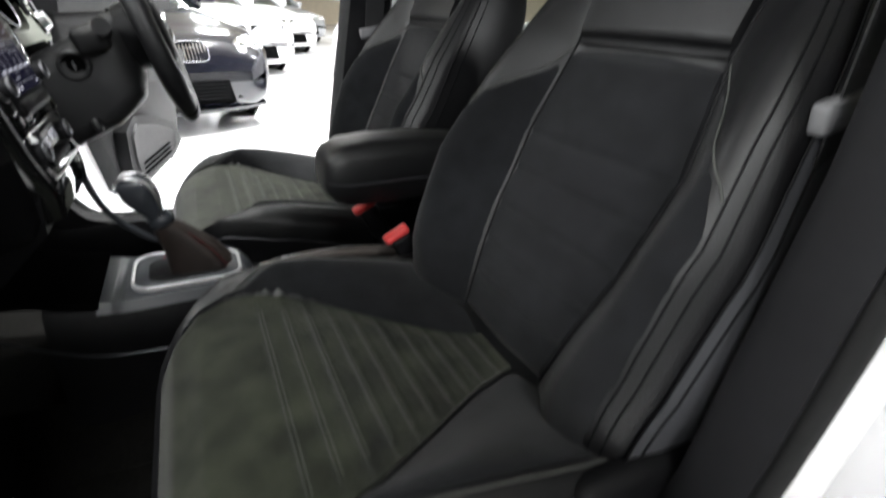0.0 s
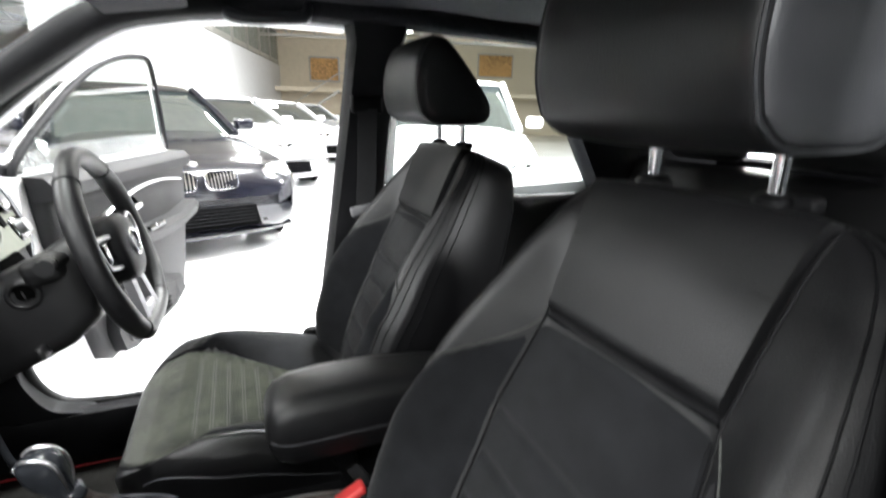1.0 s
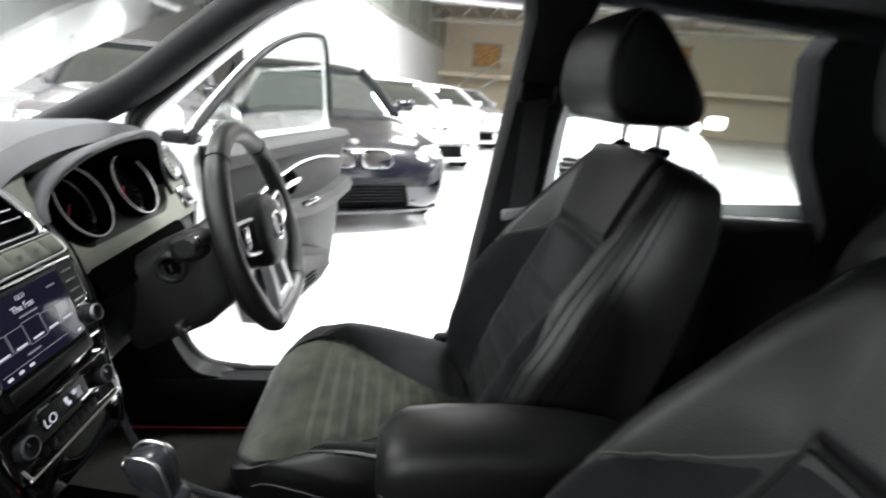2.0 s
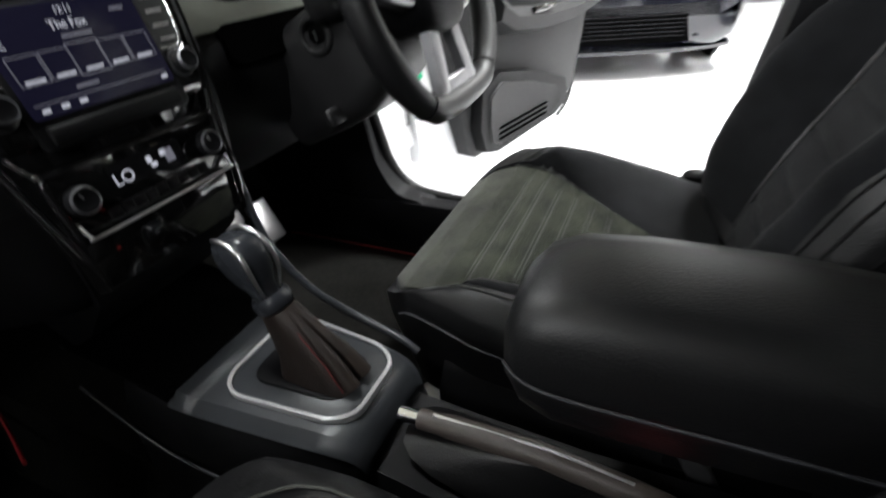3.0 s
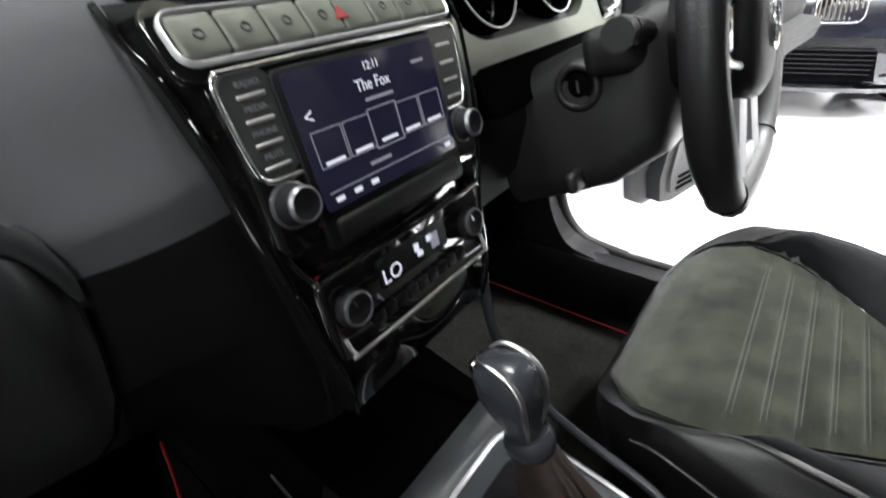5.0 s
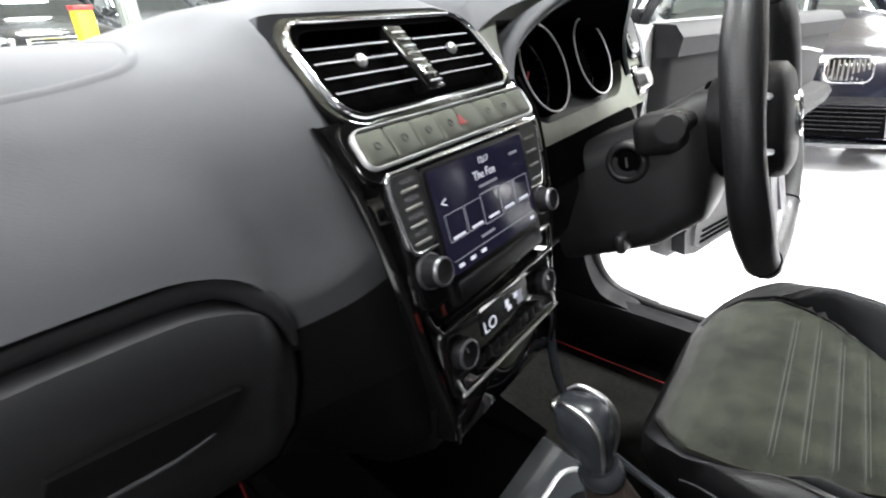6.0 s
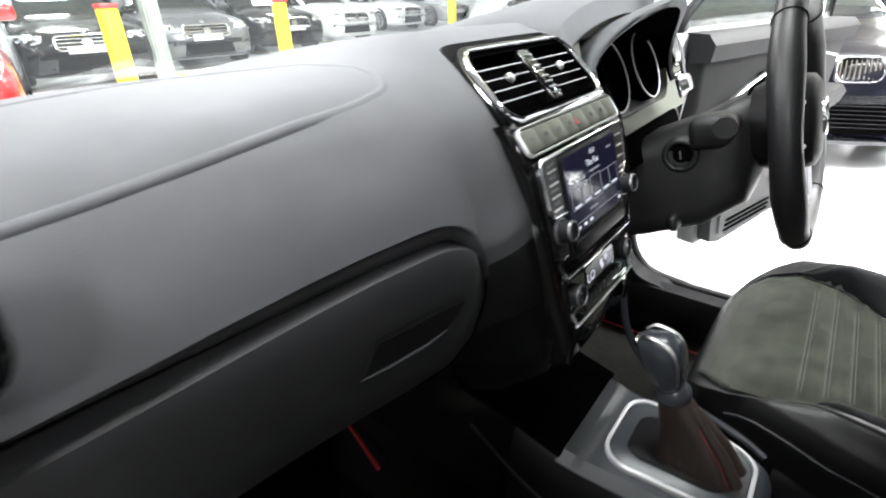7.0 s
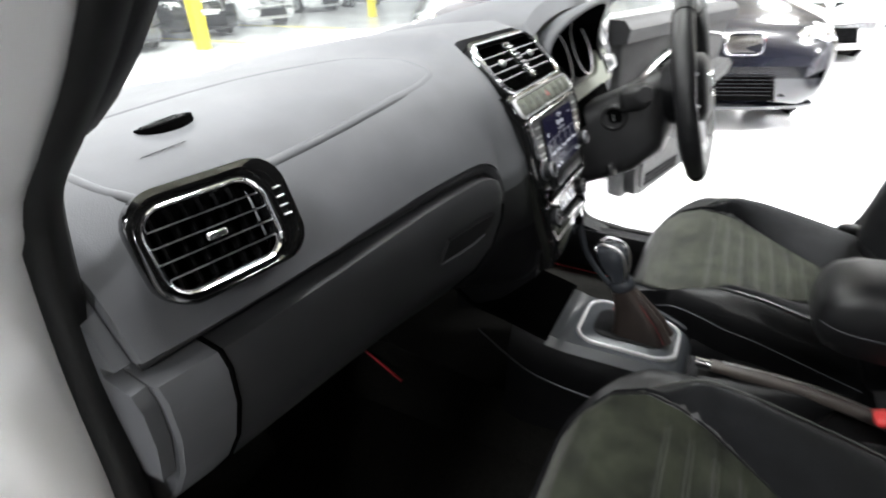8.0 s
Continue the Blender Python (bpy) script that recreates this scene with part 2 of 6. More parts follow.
def frame_at(o, right, up):
    """A pose with its x along right, y along up, z along their normal, at o."""
    x = Vector(right).normalized()
    z = x.cross(Vector(up)).normalized()
    y = z.cross(x)
    m = Matrix((x, y, z)).transposed().to_4x4()
    m.translation = Vector(o)
    return m


def ease(v, lo, hi):
    f = min(max((v - lo) / (hi - lo), 0), 1)
    return f * f * (3 - 2 * f)


# ---- the hall ----
HALL = Matrix.Rotation(radians(-15.5), 4, "Z")
FLOOR = mat("polished_white_floor", (0.74, 0.74, 0.75), 0.16, var=0.05, scale=3, rough_var=0.05, stain=0.05)
WALL = mat("white_wall", (0.80, 0.81, 0.82), 0.7, var=0.03, scale=4, bump=0.1, bump_scale=200)
CREAM = mat("cream_wall", (0.70, 0.62, 0.48), 0.75, var=0.05, scale=4, bump=0.1, bump_scale=200)
STEEL = mat("painted_steel", (0.42, 0.41, 0.38), 0.5, 0.2, var=0.15, scale=10)
SHEET = mat("roof_sheet", (0.38, 0.35, 0.28), 0.6, var=0.15, scale=6)
YELLOW = mat("yellow_paint", (0.85, 0.72, 0.02), 0.5, var=0.06, scale=12)
FRAMED = mat("picture_print", (0.50, 0.28, 0.10), 0.6, var=0.7, scale=7, stain=0.4)
PANEGREY = mat("dusty_window", (0.30, 0.33, 0.30), 0.25, var=0.2, scale=4)


def hall_box(name, lo, hi, material, label="", kind="structure", category="", bevel=0.0):
    ob = part(name, box(lo, hi, bevel), material, smooth=0)
    ob.matrix_world = HALL
    return tagged(ob, label, category, kind=kind)


hall_box("floor", (-20, -14, -0.2), (22, 34, 0.0), FLOOR, "glossy white showroom floor with soft reflections")
hall_box("wall_north", (-20, 33.0, 0), (22, 33.3, 7), CREAM, "far cream hall wall with pictures")
# unseen wall that closes the hall, charcoal so that it bounces little light
DARKWALL = mat("charcoal_wall", (0.12, 0.12, 0.125), 0.7, var=0.1, scale=4)
BLOCKER = mat("blocker_charcoal", (0.022, 0.022, 0.024), 0.95, var=0.3, scale=60, bump=0.4, bump_scale=500, spec=0.05)
hall_box("wall_south", (-20, -6.8, 0), (22, -6.5, 7), DARKWALL, "unseen hall wall, kept dark to cut bounce light beside the passenger door")
# unseen screen added to keep low light out of the passenger footwell
tagged(part("partition_south", box((0.18, -1.92, 0), (6.5, -1.84, 1.66)), BLOCKER, smooth=0), "unseen charcoal blocker added to shade the passenger footwell", kind="structure")
hall_box("wall_west", (-20.3, -14, 0), (-20, 33, 7), WALL, "plain white hall wall behind parked cars")
hall_box("wall_east", (22, -14, 0), (22.3, 33, 7), WALL, "plain white hall wall")
hall_box("ceiling", (-20, -14, 5.95), (22, 33, 6.15), SHEET, "ribbed metal roof above steel trusses")
hall_box("partition_wall", (-6.2, 10.0, 0), (-6.0, 33.0, 3.9), WALL, "tall white partition wall beside the row of cars")

# clerestory windows above the partition
for i in range(9):
    v0 = 10.4 + i * 2.5
    win = thing("window_1", "dusty steel window above the white partition", "window", "clerestory windows", "structure")
    part("window_frame", box((-6.18, v0, 3.95), (-6.02, v0 + 2.3, 5.85), 0.0), STEEL, win, smooth=0)
    for j in range(2):
        part("pane", box((-6.015, v0 + 0.12 + j * 1.07, 4.15), (-6.0, v0 + 1.11 + j * 1.07, 5.75)), PANEGREY, win, smooth=0)
    win.matrix_world = HALL

# steel trusses
for v in (-8, -2, 4, 10, 16, 22, 28):
    tr = thing("roof_truss", "grey steel lattice truss under the roof", "truss", "roof trusses")
    for z in (5.0, 5.8):
        part("chord", box((-19.9, v - 0.06, z - 0.06), (21.9, v + 0.06, z + 0.06)), STEEL, tr, smooth=0)
    bm = bmesh.new()
    for i in range(28):
        u = -19 + i * 1.45
        tube([(u, v, 5.0), (u + 0.72, v, 5.8)], 0.035, 5, bm=bm)
        tube([(u + 0.72, v, 5.8), (u + 1.45, v, 5.0)], 0.035, 5, bm=bm)
    tagged(part("lattice", bm, STEEL, tr, smooth=0), kind="stuff")
    tr.matrix_world = HALL

LAMPGLOW = glow("lamp_glow", (1, 0.97, 0.9), 14.0)
for u, v in ((4.5, 17.5), (7.5, 14.5), (1.5, 23.0), (9.5, 21.0), (-1.0, 12.0)):
    lamp = thing("pendant_lamp", "white bell-shaped pendant lamp glowing under the trusses", "lamp", "pendant lamps")
    part("shade", lathe([(0.05, 5.3), (0.16, 5.25), (0.34, 4.95), (0.36, 4.85), (0.34, 4.86)], pose(u, v, 0), 20), SATIN, lamp)
    part("bulb", lathe([(0.02, 4.98), (0.24, 4.92), (0.26, 4.80), (0.16, 4.68), (0.02, 4.64)], pose(u, v, 0), 16), LAMPGLOW, lamp)
    part("cord", tube([(u, v, 5.28), (u, v, 5.96)], 0.012, 5), RUBBER, lamp)
    lamp.matrix_world = HALL

# pictures, gallery rail and stairs at the far wall
for u, w, z in ((-4.2, 1.9, 3.0), (2.6, 2.4, 3.6), (6.6, 2.4, 3.6)):
    pic = thing("picture", "framed warm brown landscape picture on the far wall", "picture", "wall pictures")
    part("picture_frame", box((u, 32.88, z), (u + w, 32.99, z + 1.5), 0.02), STEEL, pic, smooth=0)
    part("canvas", box((u + 0.1, 32.86, z + 0.1), (u + w - 0.1, 32.87, z + 1.4)), FRAMED, pic, smooth=0)
    pic.matrix_world = HALL
hall_box("gallery_floor", (-5.9, 30.6, 2.3), (21.9, 32.9, 2.55), CREAM, "cream gallery edge along the far wall")
stair = thing("staircase", "dark steel staircase with rail to the gallery", "stairs")
for i in range(12):
    part("tread", box((-5.5 + i * 0.28, 29.4, 0.19 * (i + 1) - 0.03), (-5.2 + i * 0.28, 30.5, 0.19 * (i + 1))), STEEL, stair, smooth=0)
part("rail", tube([(-5.5, 29.4, 1.0), (-2.1, 29.4, 3.3), (3.0, 29.4, 3.5)], 0.03, 6), STEEL, stair)
part("stringer", tube([(-5.5, 29.4, 0.1), (-2.1, 29.4, 2.35)], 0.07, 6), STEEL, stair)
stair.matrix_world = HALL

# yellow posts and floor lines ahead of the car
for x, y in ((-7.3, 2.15), (-8.6, 5.5), (-9.8, 12.3)):
    post = thing("guard_post", "yellow painted steel guard post on the floor", "post", "guard posts")
    part("post", box((x - 0.10, y - 0.10, 0), (x + 0.10, y + 0.10, 1.03), 0.025), YELLOW, post)
    part("band", box((x - 0.104, y - 0.104, 1.03), (x + 0.104, y + 0.104, 1.08), 0.01), RED, post)
for i in range(4):
    ob = part("floor_line", box((-12.5, 0.6 + i * 2.9, 0.0), (-8.5, 0.72 + i * 2.9, 0.004)), YELLOW, smooth=0)
    tagged(ob, "yellow parking line painted on the floor", "line", "parking lines", "structure")
col = part("ribbed_column", loft([[(-8.75 + 0.13 * (1 + 0.08 * (i % 2)) * math.cos(i * math.pi / 16), 3.27 + 0.13 * (1 + 0.08 * (i % 2)) * math.sin(i * math.pi / 16), z) for i in range(32)] for z in (0, 5.95)]), PANEGREY, smooth=0)
tagged(col, "grey ribbed column between the parked cars", "column", kind="structure")


# ---- showroom cars ----
TYRE = mat("tyre_rubber", (0.012, 0.012, 0.012), 0.8, var=0.2, scale=60)
RIM = mat("alloy_rim", (0.55, 0.55, 0.57), 0.3, 0.9, var=0.05, scale=30)
NAVY = mat("navy_metallic_paint", (0.0045, 0.0048, 0.0085), 0.2, 0.0, spec=0.4, var=0.1, scale=10, coat=0.5)
BLACKP = mat("black_car_paint", (0.010, 0.010, 0.011), 0.18, 0.0, spec=0.35, var=0.1, scale=10, coat=0.25)
SILVERP = mat("silver_car_paint", (0.45, 0.46, 0.48), 0.25, 0.6, var=0.05, scale=10, coat=0.6)
GREYP = mat("grey_car_paint", (0.12, 0.12, 0.13), 0.25, 0.3, var=0.08, scale=10, coat=0.3)
REDP = mat("red_car_paint", (0.45, 0.015, 0.015), 0.2, 0.0, var=0.06, scale=10, coat=1.0)
LAMPGLASS = mat("headlight_glass", (0.62, 0.64, 0.66), 0.12, 0.5, var=0.3, scale=40)
CARGLASS = mat("dark_car_glass", (0.02, 0.024, 0.024), 0.05, var=0.1, scale=4, coat=0.5)
BLACKTRIM = mat("black_trim", (0.006, 0.006, 0.007), 0.65, spec=0.12, var=0.2, scale=50)


def body_ring(y, w, zb, zs, zt, tuck=0.06):
    half = [(0.0, zb), (w - 0.12, zb), (w - 0.02, zb + 0.06), (w, zb + 0.18), (w, zs - 0.16), (w - 0.015, zs - 0.07), (w - tuck, zs), (w * 0.62, zt - 0.01), (w * 0.3, zt), (0.0, zt)]
    return [(x, y, z) for x, z in half] + [(-x, y, z) for x, z in half[-2:0:-1]]


def show_car(label, paint, grille="kidney", tall=0.0, length=4.55, group="showroom cars", plate_on=True):
    """A car whose nose is at its origin and looks along -y."""
    car = thing("car", label, "car", group)
    k, L = tall, length
    st = [(0.00, 0.60, 0.30, 0.56, 0.60), (0.05, 0.74, 0.22, 0.62, 0.69), (0.18, 0.84, 0.18, 0.68 + k / 3, 0.75 + k / 3), (0.45, 0.885, 0.18, 0.74 + k / 2, 0.82 + k / 2),
          (0.9, 0.90, 0.2, 0.80 + k / 2, 0.89 + k / 2), (1.35, 0.90, 0.2, 0.86 + k / 2, 0.95 + k / 2), (2.2, 0.90, 0.2, 0.90 + k / 2, 0.95 + k / 2), (3.3, 0.90, 0.2, 0.94 + k / 2, 0.98 + k / 2),
          (L - 0.5, 0.88, 0.22, 0.96 + k / 2, 1.0 + k / 2), (L - 0.12, 0.82, 0.26, 0.93 + k / 2, 0.98 + k / 2), (L, 0.70, 0.36, 0.85 + k / 2, 0.88 + k / 2)]
    part("body", loft([body_ring(*s) for s in st]), paint, car, smooth=40)

    def cab(z, y0, y1, w):
        return [(x, y, z + k / 2) for x, y in rounded(2 * w, y1 - y0, 0.22, 4, 0, (y0 + y1) / 2)]
    part("cabin_glass", loft([cab(0.90, 1.25, L - 0.35, 0.80), cab(1.12, 1.65, L - 0.62, 0.74), cab(1.33 + k / 2, 2.05, L - 1.0, 0.64)]), CARGLASS, car)
    part("roof", loft([cab(1.325 + k / 2, 2.02, L - 0.97, 0.655), cab(1.37 + k / 2, 2.1, L - 1.05, 0.61), cab(1.40 + k / 2, 2.3, L - 1.3, 0.5), cab(1.41 + k / 2, 2.5, L - 1.5, 0.3)]), paint, car)
    for s in (-1, 1):
        part("windscreen_pillar", tube([(s * 0.77, 1.30, 0.92 + k / 2), (s * 0.72, 1.68, 1.12 + k / 2), (s * 0.62, 2.1, 1.345 + k)], 0.04, 6), paint, car)
        part("door_pillar", tube([(s * 0.81, 2.75, 0.95 + k / 2), (s * 0.65, 2.75, 1.34 + k)], 0.04, 6), BLACKTRIM, car)
        part("rear_pillar", tube([(s * 0.78, L - 0.45, 0.97 + k / 2), (s * 0.63, L - 1.1, 1.345 + k)], 0.07, 6), paint, car)
        mir = part("wing_mirror", box((-0.1, -0.05, -0.06), (0.1, 0.07, 0.07), 0.04, 3, pose(s * 0.98, 1.62, 1.0 + k / 2)), paint, car)
        part("mirror_glass", box((-0.08, 0.0, -0.05), (0.08, 0.012, 0.05), 0.004, 1, pose(s * 0.98, 1.69, 1.0 + k / 2)), CHROME, mir)
        for wy in (0.86, L - 0.9):
            wheel = part("wheel", lathe([(0.20, -0.10), (0.30, -0.105), (0.325, -0.08), (0.33, 0.0), (0.325, 0.08), (0.30, 0.105), (0.20, 0.10)], frame_at((s * 0.80, wy, 0.33), (0, 1, 0), (0, 0, s)), 28), TYRE, car)
            f = frame_at((s * 0.90, wy, 0.33), (0, s, 0), (0, 0, 1))
            part("rim", lathe([(0.23, -0.02), (0.235, 0.008), (0.215, 0.008), (0.20, -0.015)], f, 28), RIM, wheel)
            bm = bmesh.new()
            for a in range(10):
                m = f @ Matrix.Rotation(a * math.pi / 5, 4, "Z")
                box((0.02, -0.017, -0.02), (0.215, 0.017, 0.002), 0.006, 1, m, bm)
            part("spoke_star", bm, RIM, wheel)
            part("wheel_arch", ring_plate([(0.40 * math.cos(a), 0.40 * math.sin(a)) for a in np.linspace(0, 2 * math.pi, 24, endpoint=False)], [(0.33 * math.cos(a), 0.33 * math.sin(a)) for a in np.linspace(0, 2 * math.pi, 24, endpoint=False)], f @ pose(0, 0, -0.006), 0.03), BLACKTRIM, car)
        # lamps at the front corners
        hl = part("headlight", loft([[(s * x, y, z + k / 3) for x, y, z in ring] for ring in (
            [(0.46, 0.10, 0.60), (0.78, 0.20, 0.63), (0.83, 0.40, 0.72), (0.60, 0.17, 0.72)],
            [(0.47, 0.02, 0.605), (0.785, 0.13, 0.635), (0.83, 0.34, 0.715), (0.60, 0.09, 0.715)])]), LAMPGLASS, car)
        for hx in (0.56, 0.70):
            part("lens", lathe([(0.0, 0.034), (0.03, 0.030), (0.05, 0.018), (0.058, -0.02)], frame_at((s * hx, 0.04 + (hx - 0.5) * 0.35, 0.66 + k / 3), (1, 0.3 * s, 0), (0, 0, 1)), 14), CHROME, hl)
        part("air_intake", loft([[(s * x, y, z) for x, y, z in ring] for ring in (
            [(0.46, 0.06, 0.27), (0.76, 0.14, 0.28), (0.75, 0.14, 0.43), (0.50, 0.06, 0.41)], [(0.47, 0.0, 0.275), (0.75, 0.085, 0.285), (0.74, 0.085, 0.425), (0.51, 0.0, 0.405)])]), BLACKTRIM, car)
        part("tail_light", box((s * 0.5 - 0.17, L - 0.09, 0.70 + k / 2), (s * 0.5 + 0.17, L + 0.0, 0.86 + k / 2), 0.03, 2), RED, car)
    part("lower_grille", loft([[(-0.44, y, 0.25), (0.44, y, 0.25), (0.40, y, 0.42), (-0.40, y, 0.42)] for y in (0.10, 0.0, -0.012)]), DARKHOLE, car)
    bm = bmesh.new()
    for i in range(6):
        box((-0.40, -0.018, 0.285 + i * 0.026), (0.40, -0.008, 0.291 + i * 0.026), bm=bm)
    tagged(part("grille_mesh", bm, BLACKTRIM, car, smooth=0), kind="stuff")
    part("bumper_lip", loft([[(x, 0.11 + 0.16 * abs(x / 0.8) ** 3 - d, z) for d, z in ((0, 0.16), (0.10, 0.175), (0.11, 0.20), (0, 0.235))] for x in np.linspace(-0.78, 0.78, 15)]), paint, car)
    if plate_on:
        part("number_plate", box((-0.26, -0.03, 0.46), (0.26, -0.012, 0.56), 0.008, 1), WHITE, car, "blank white number plate")
    if grille == "kidney":
        for s in (-1, 1):
            f = frame_at((s * 0.155, 0.015, 0.625 + k / 3), (1, 0.10 * s, 0), (0, 0.30, 1))
            o, i_ = rounded(0.26, 0.155, 0.055, 5), rounded(0.238, 0.132, 0.046, 5)
            kd = part("kidney_grille", ring_plate(o, i_, f @ pose(0, 0, 0.015), 0.05, 0.008), CHROME, car)
            part("grille_back", plate(i_, f @ pose(0, 0, -0.01), 0.02), BLACKTRIM, kd)
            for j in range(9):
                part("slat", box((-0.105 + j * 0.0262 - 0.004, -0.055, -0.01), (-0.105 + j * 0.0262 + 0.004, 0.055, 0.008), 0.0, m=f), CHROME, kd, smooth=0)
    else:
        f = frame_at((0, 0.0, 0.60 + k / 3), (1, 0, 0), (0, 0.30, 1))
        o, i_ = rounded(0.80, 0.22, 0.07, 5), rounded(0.74, 0.17, 0.05, 5)
        gr = part("grille", ring_plate(o, i_, f @ pose(0, 0, 0.02), 0.05, 0.006), CHROME, car)
        part("grille_back", plate(i_, f @ pose(0, 0, -0.01), 0.02), BLACKTRIM, gr)
        for j in range(3):
            part("slat", box((-0.37, -0.055 + j * 0.05, -0.01), (0.37, -0.043 + j * 0.05, 0.012), 0.0, m=f), CHROME, gr, smooth=0)
        part("badge", lathe([(0.0, 0.035), (0.06, 0.03), (0.075, 0.0)], f, 18), CHROME, gr)
    part("bonnet_badge", lathe([(0.0, 0.012), (0.035, 0.008), (0.04, -0.02)], frame_at((0, 0.16, 0.745 + k / 3), (1, 0, 0), (0, 0.9, 0.35)), 16), SATIN, car)
    return car


def place(car, x, y, turn):
    car.matrix_world = pose(x, y, 0, 0, 0, turn)
    return car


place(show_car("navy blue coupe with chrome twin grilles and wide lower intake", NAVY, plate_on=False), -0.22, 3.42, 20)
place(show_car("white coupe with black twin grilles", WHITE), 0.72, 7.0, 24)
place(show_car("dark grey hatchback behind the open door", GREYP, "bar", 0.10, 4.2), -2.3, 4.1, 20)
place(show_car("white saloon further along the row", WHITE), 1.9, 10.6, 24)
place(show_car("silver saloon at the end of the row", SILVERP), 3.0, 14.2, 24)
place(show_car("white high hatchback with grey windscreen", WHITE, "bar", 0.20, 4.3), 1.75, 3.30, -24)
# the cars ahead of the windscreen
for i, (x, y, paint, lab, tall) in enumerate((
        (-8.3, 0.45, SILVERP, "silver grey luxury saloon with upright grille", 0.24), (-8.7, 2.30, BLACKP, "black saloon behind a yellow post", 0.0), (-9.2, 4.35, GREYP, "dark grey saloon with wide badged grille", 0.05),
        (-10.0, 6.8, BLACKP, "black saloon beside the yellow post", 0.05), (-10.8, 9.4, WHITE, "white saloon beside the black one", 0.05), (-13.0, 14.2, WHITE, "white saloon in the row", 0.05), (-13.1, 17.2, SILVERP, "silver saloon in the row", 0.05))):
    place(show_car(lab, paint, "bar", tall, 4.8, "cars ahead"), x, y, 78 + 2 * i)
place(show_car("red hatchback near the front wing", REDP, "bar", 0.05, 4.0, "cars ahead"), -4.5, -0.42, 80)


# ---- the hatchback that stands open: x runs to its rear, y to its driver's side ----
def groove_x(y):
    return -0.331 - 0.202 * (abs(y) - 0.18)


def dash_profile(y):
    """The dashboard's section on the passenger's side and round the centre, from the windscreen to the footwell."""
    gx, drop = groove_x(y), 0.020 * ease(abs(y), 0.28, 0.62)
    c = 1 - ease(abs(y), 0.085, 0.17)
    lid = ease(abs(y), 0.186, 0.206)
    p = [(-0.62, 0.956), (-0.48, 0.988), (-0.34, 1.007), (-0.22, 1.019), (-0.15, 1.021), (-0.10, 1.015), (-0.065, 1.003), (-0.042, 0.985), (-0.024, 0.960), (-0.012, 0.932), (-0.003, 0.908),
         (0.0, 0.902), (-0.020 * lid, 0.898), (-0.021 * lid, 0.888), (0.007 * lid, 0.884), (0.013 * lid, 0.870), (0.010 * lid, 0.84), (0.004 * lid - 0.010, 0.80), (-0.030, 0.76), (-0.064, 0.72), (-0.108, 0.685), (-0.16, 0.665), (-0.30, 0.66)]
    lift = 0.013 * (1 - ease(abs(y), 0.20, 0.50))
    u = min(1.0, max(0.0, (0.243 - abs(y)) / 0.055))
    turn = 0.035 * (1 - math.sqrt(1 - u * u))
    p = [(a, b + (lift + 0.012 - turn) * (10 <= i <= 15) + (lift + 0.006 - turn / 2) * (i in (9, 16))) for i, (a, b) in enumerate(p)]
    q = [(-0.62, 0.966), (-0.48, 0.999), (-0.34, 1.021), (-0.22, 1.037), (-0.13, 1.044), (-0.098, 1.034), (-0.074, 1.014), (-0.052, 0.995), (-0.034, 0.975), (-0.018, 0.950), (-0.004, 0.925),
         (0.006, 0.905), (0.009, 0.897), (0.012, 0.886), (0.014, 0.876), (0.018, 0.862), (0.021, 0.84), (0.026, 0.80), (0.030, 0.76), (0.030, 0.72), (0.020, 0.70), (0.0, 0.69), (-0.2, 0.69)]
    g0 = groove_x(0.18)
    well = 0.032 * (1 - ease(abs(y), 0.098, 0.105))
    return [((gx + a[0]) * (1 - c) + (g0 - 0.012 + b[0]) * c - well * (6 <= i <= 8), (a[1] - drop) * (1 - c) + b[1] * c) for i, (a, b) in enumerate(zip(p, q))]


dash = thing("dashboard", "charcoal soft-touch dashboard with vents and glovebox", "dashboard")
ys = [-0.592, -0.59, -0.575, -0.56, -0.549, -0.5475, -0.5445, -0.543, -0.52, -0.48, -0.43, -0.38, -0.33, -0.29, -0.25, -0.235, -0.225, -0.215, -0.208, -0.202, -0.197, -0.192, -0.189, -0.185, -0.175, -0.168, -0.160, -0.152, -0.145, -0.135, -0.125, -0.115, -0.106, -0.0975, -0.085, -0.05, 0.0, 0.05, 0.09, 0.0975, 0.106, 0.12]
bm = bmesh.new()
rows = [[(x - (0.004 if y < -0.591 else 0), y, z) for x, z in dash_profile(y)] for y in ys]
loft([r[:13] for r in rows], closed=False, bm=bm)
loft([r[12:15] for r, y in zip(rows, ys) if y > -0.186], closed=False, bm=bm)
bm.faces.new([bm.verts.new(p) for p in rows[0] + [(-0.95, -0.592, 0.66)]])
part("dash_skin", bm, DASH, dash, smooth=50)
# lid and lower dash carry the footwell's shade in their colour
part("glovebox_lid", loft([r[12:] for r, y in zip(rows, ys) if -0.548 < y < -0.184], closed=False), LID, dash, "hard plastic glovebox lid, darkened to carry the shade of the footwell", smooth=50)
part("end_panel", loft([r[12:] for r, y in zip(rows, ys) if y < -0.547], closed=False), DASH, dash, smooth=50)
part("lower_dash", loft([r[14:18] for r, y in zip(rows, ys) if y > -0.186], closed=False), LOWER, dash, "lower dash, its plastic blackened to carry the shade under the dash", smooth=50)
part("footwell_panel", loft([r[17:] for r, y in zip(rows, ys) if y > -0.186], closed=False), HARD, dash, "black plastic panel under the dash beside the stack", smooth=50)

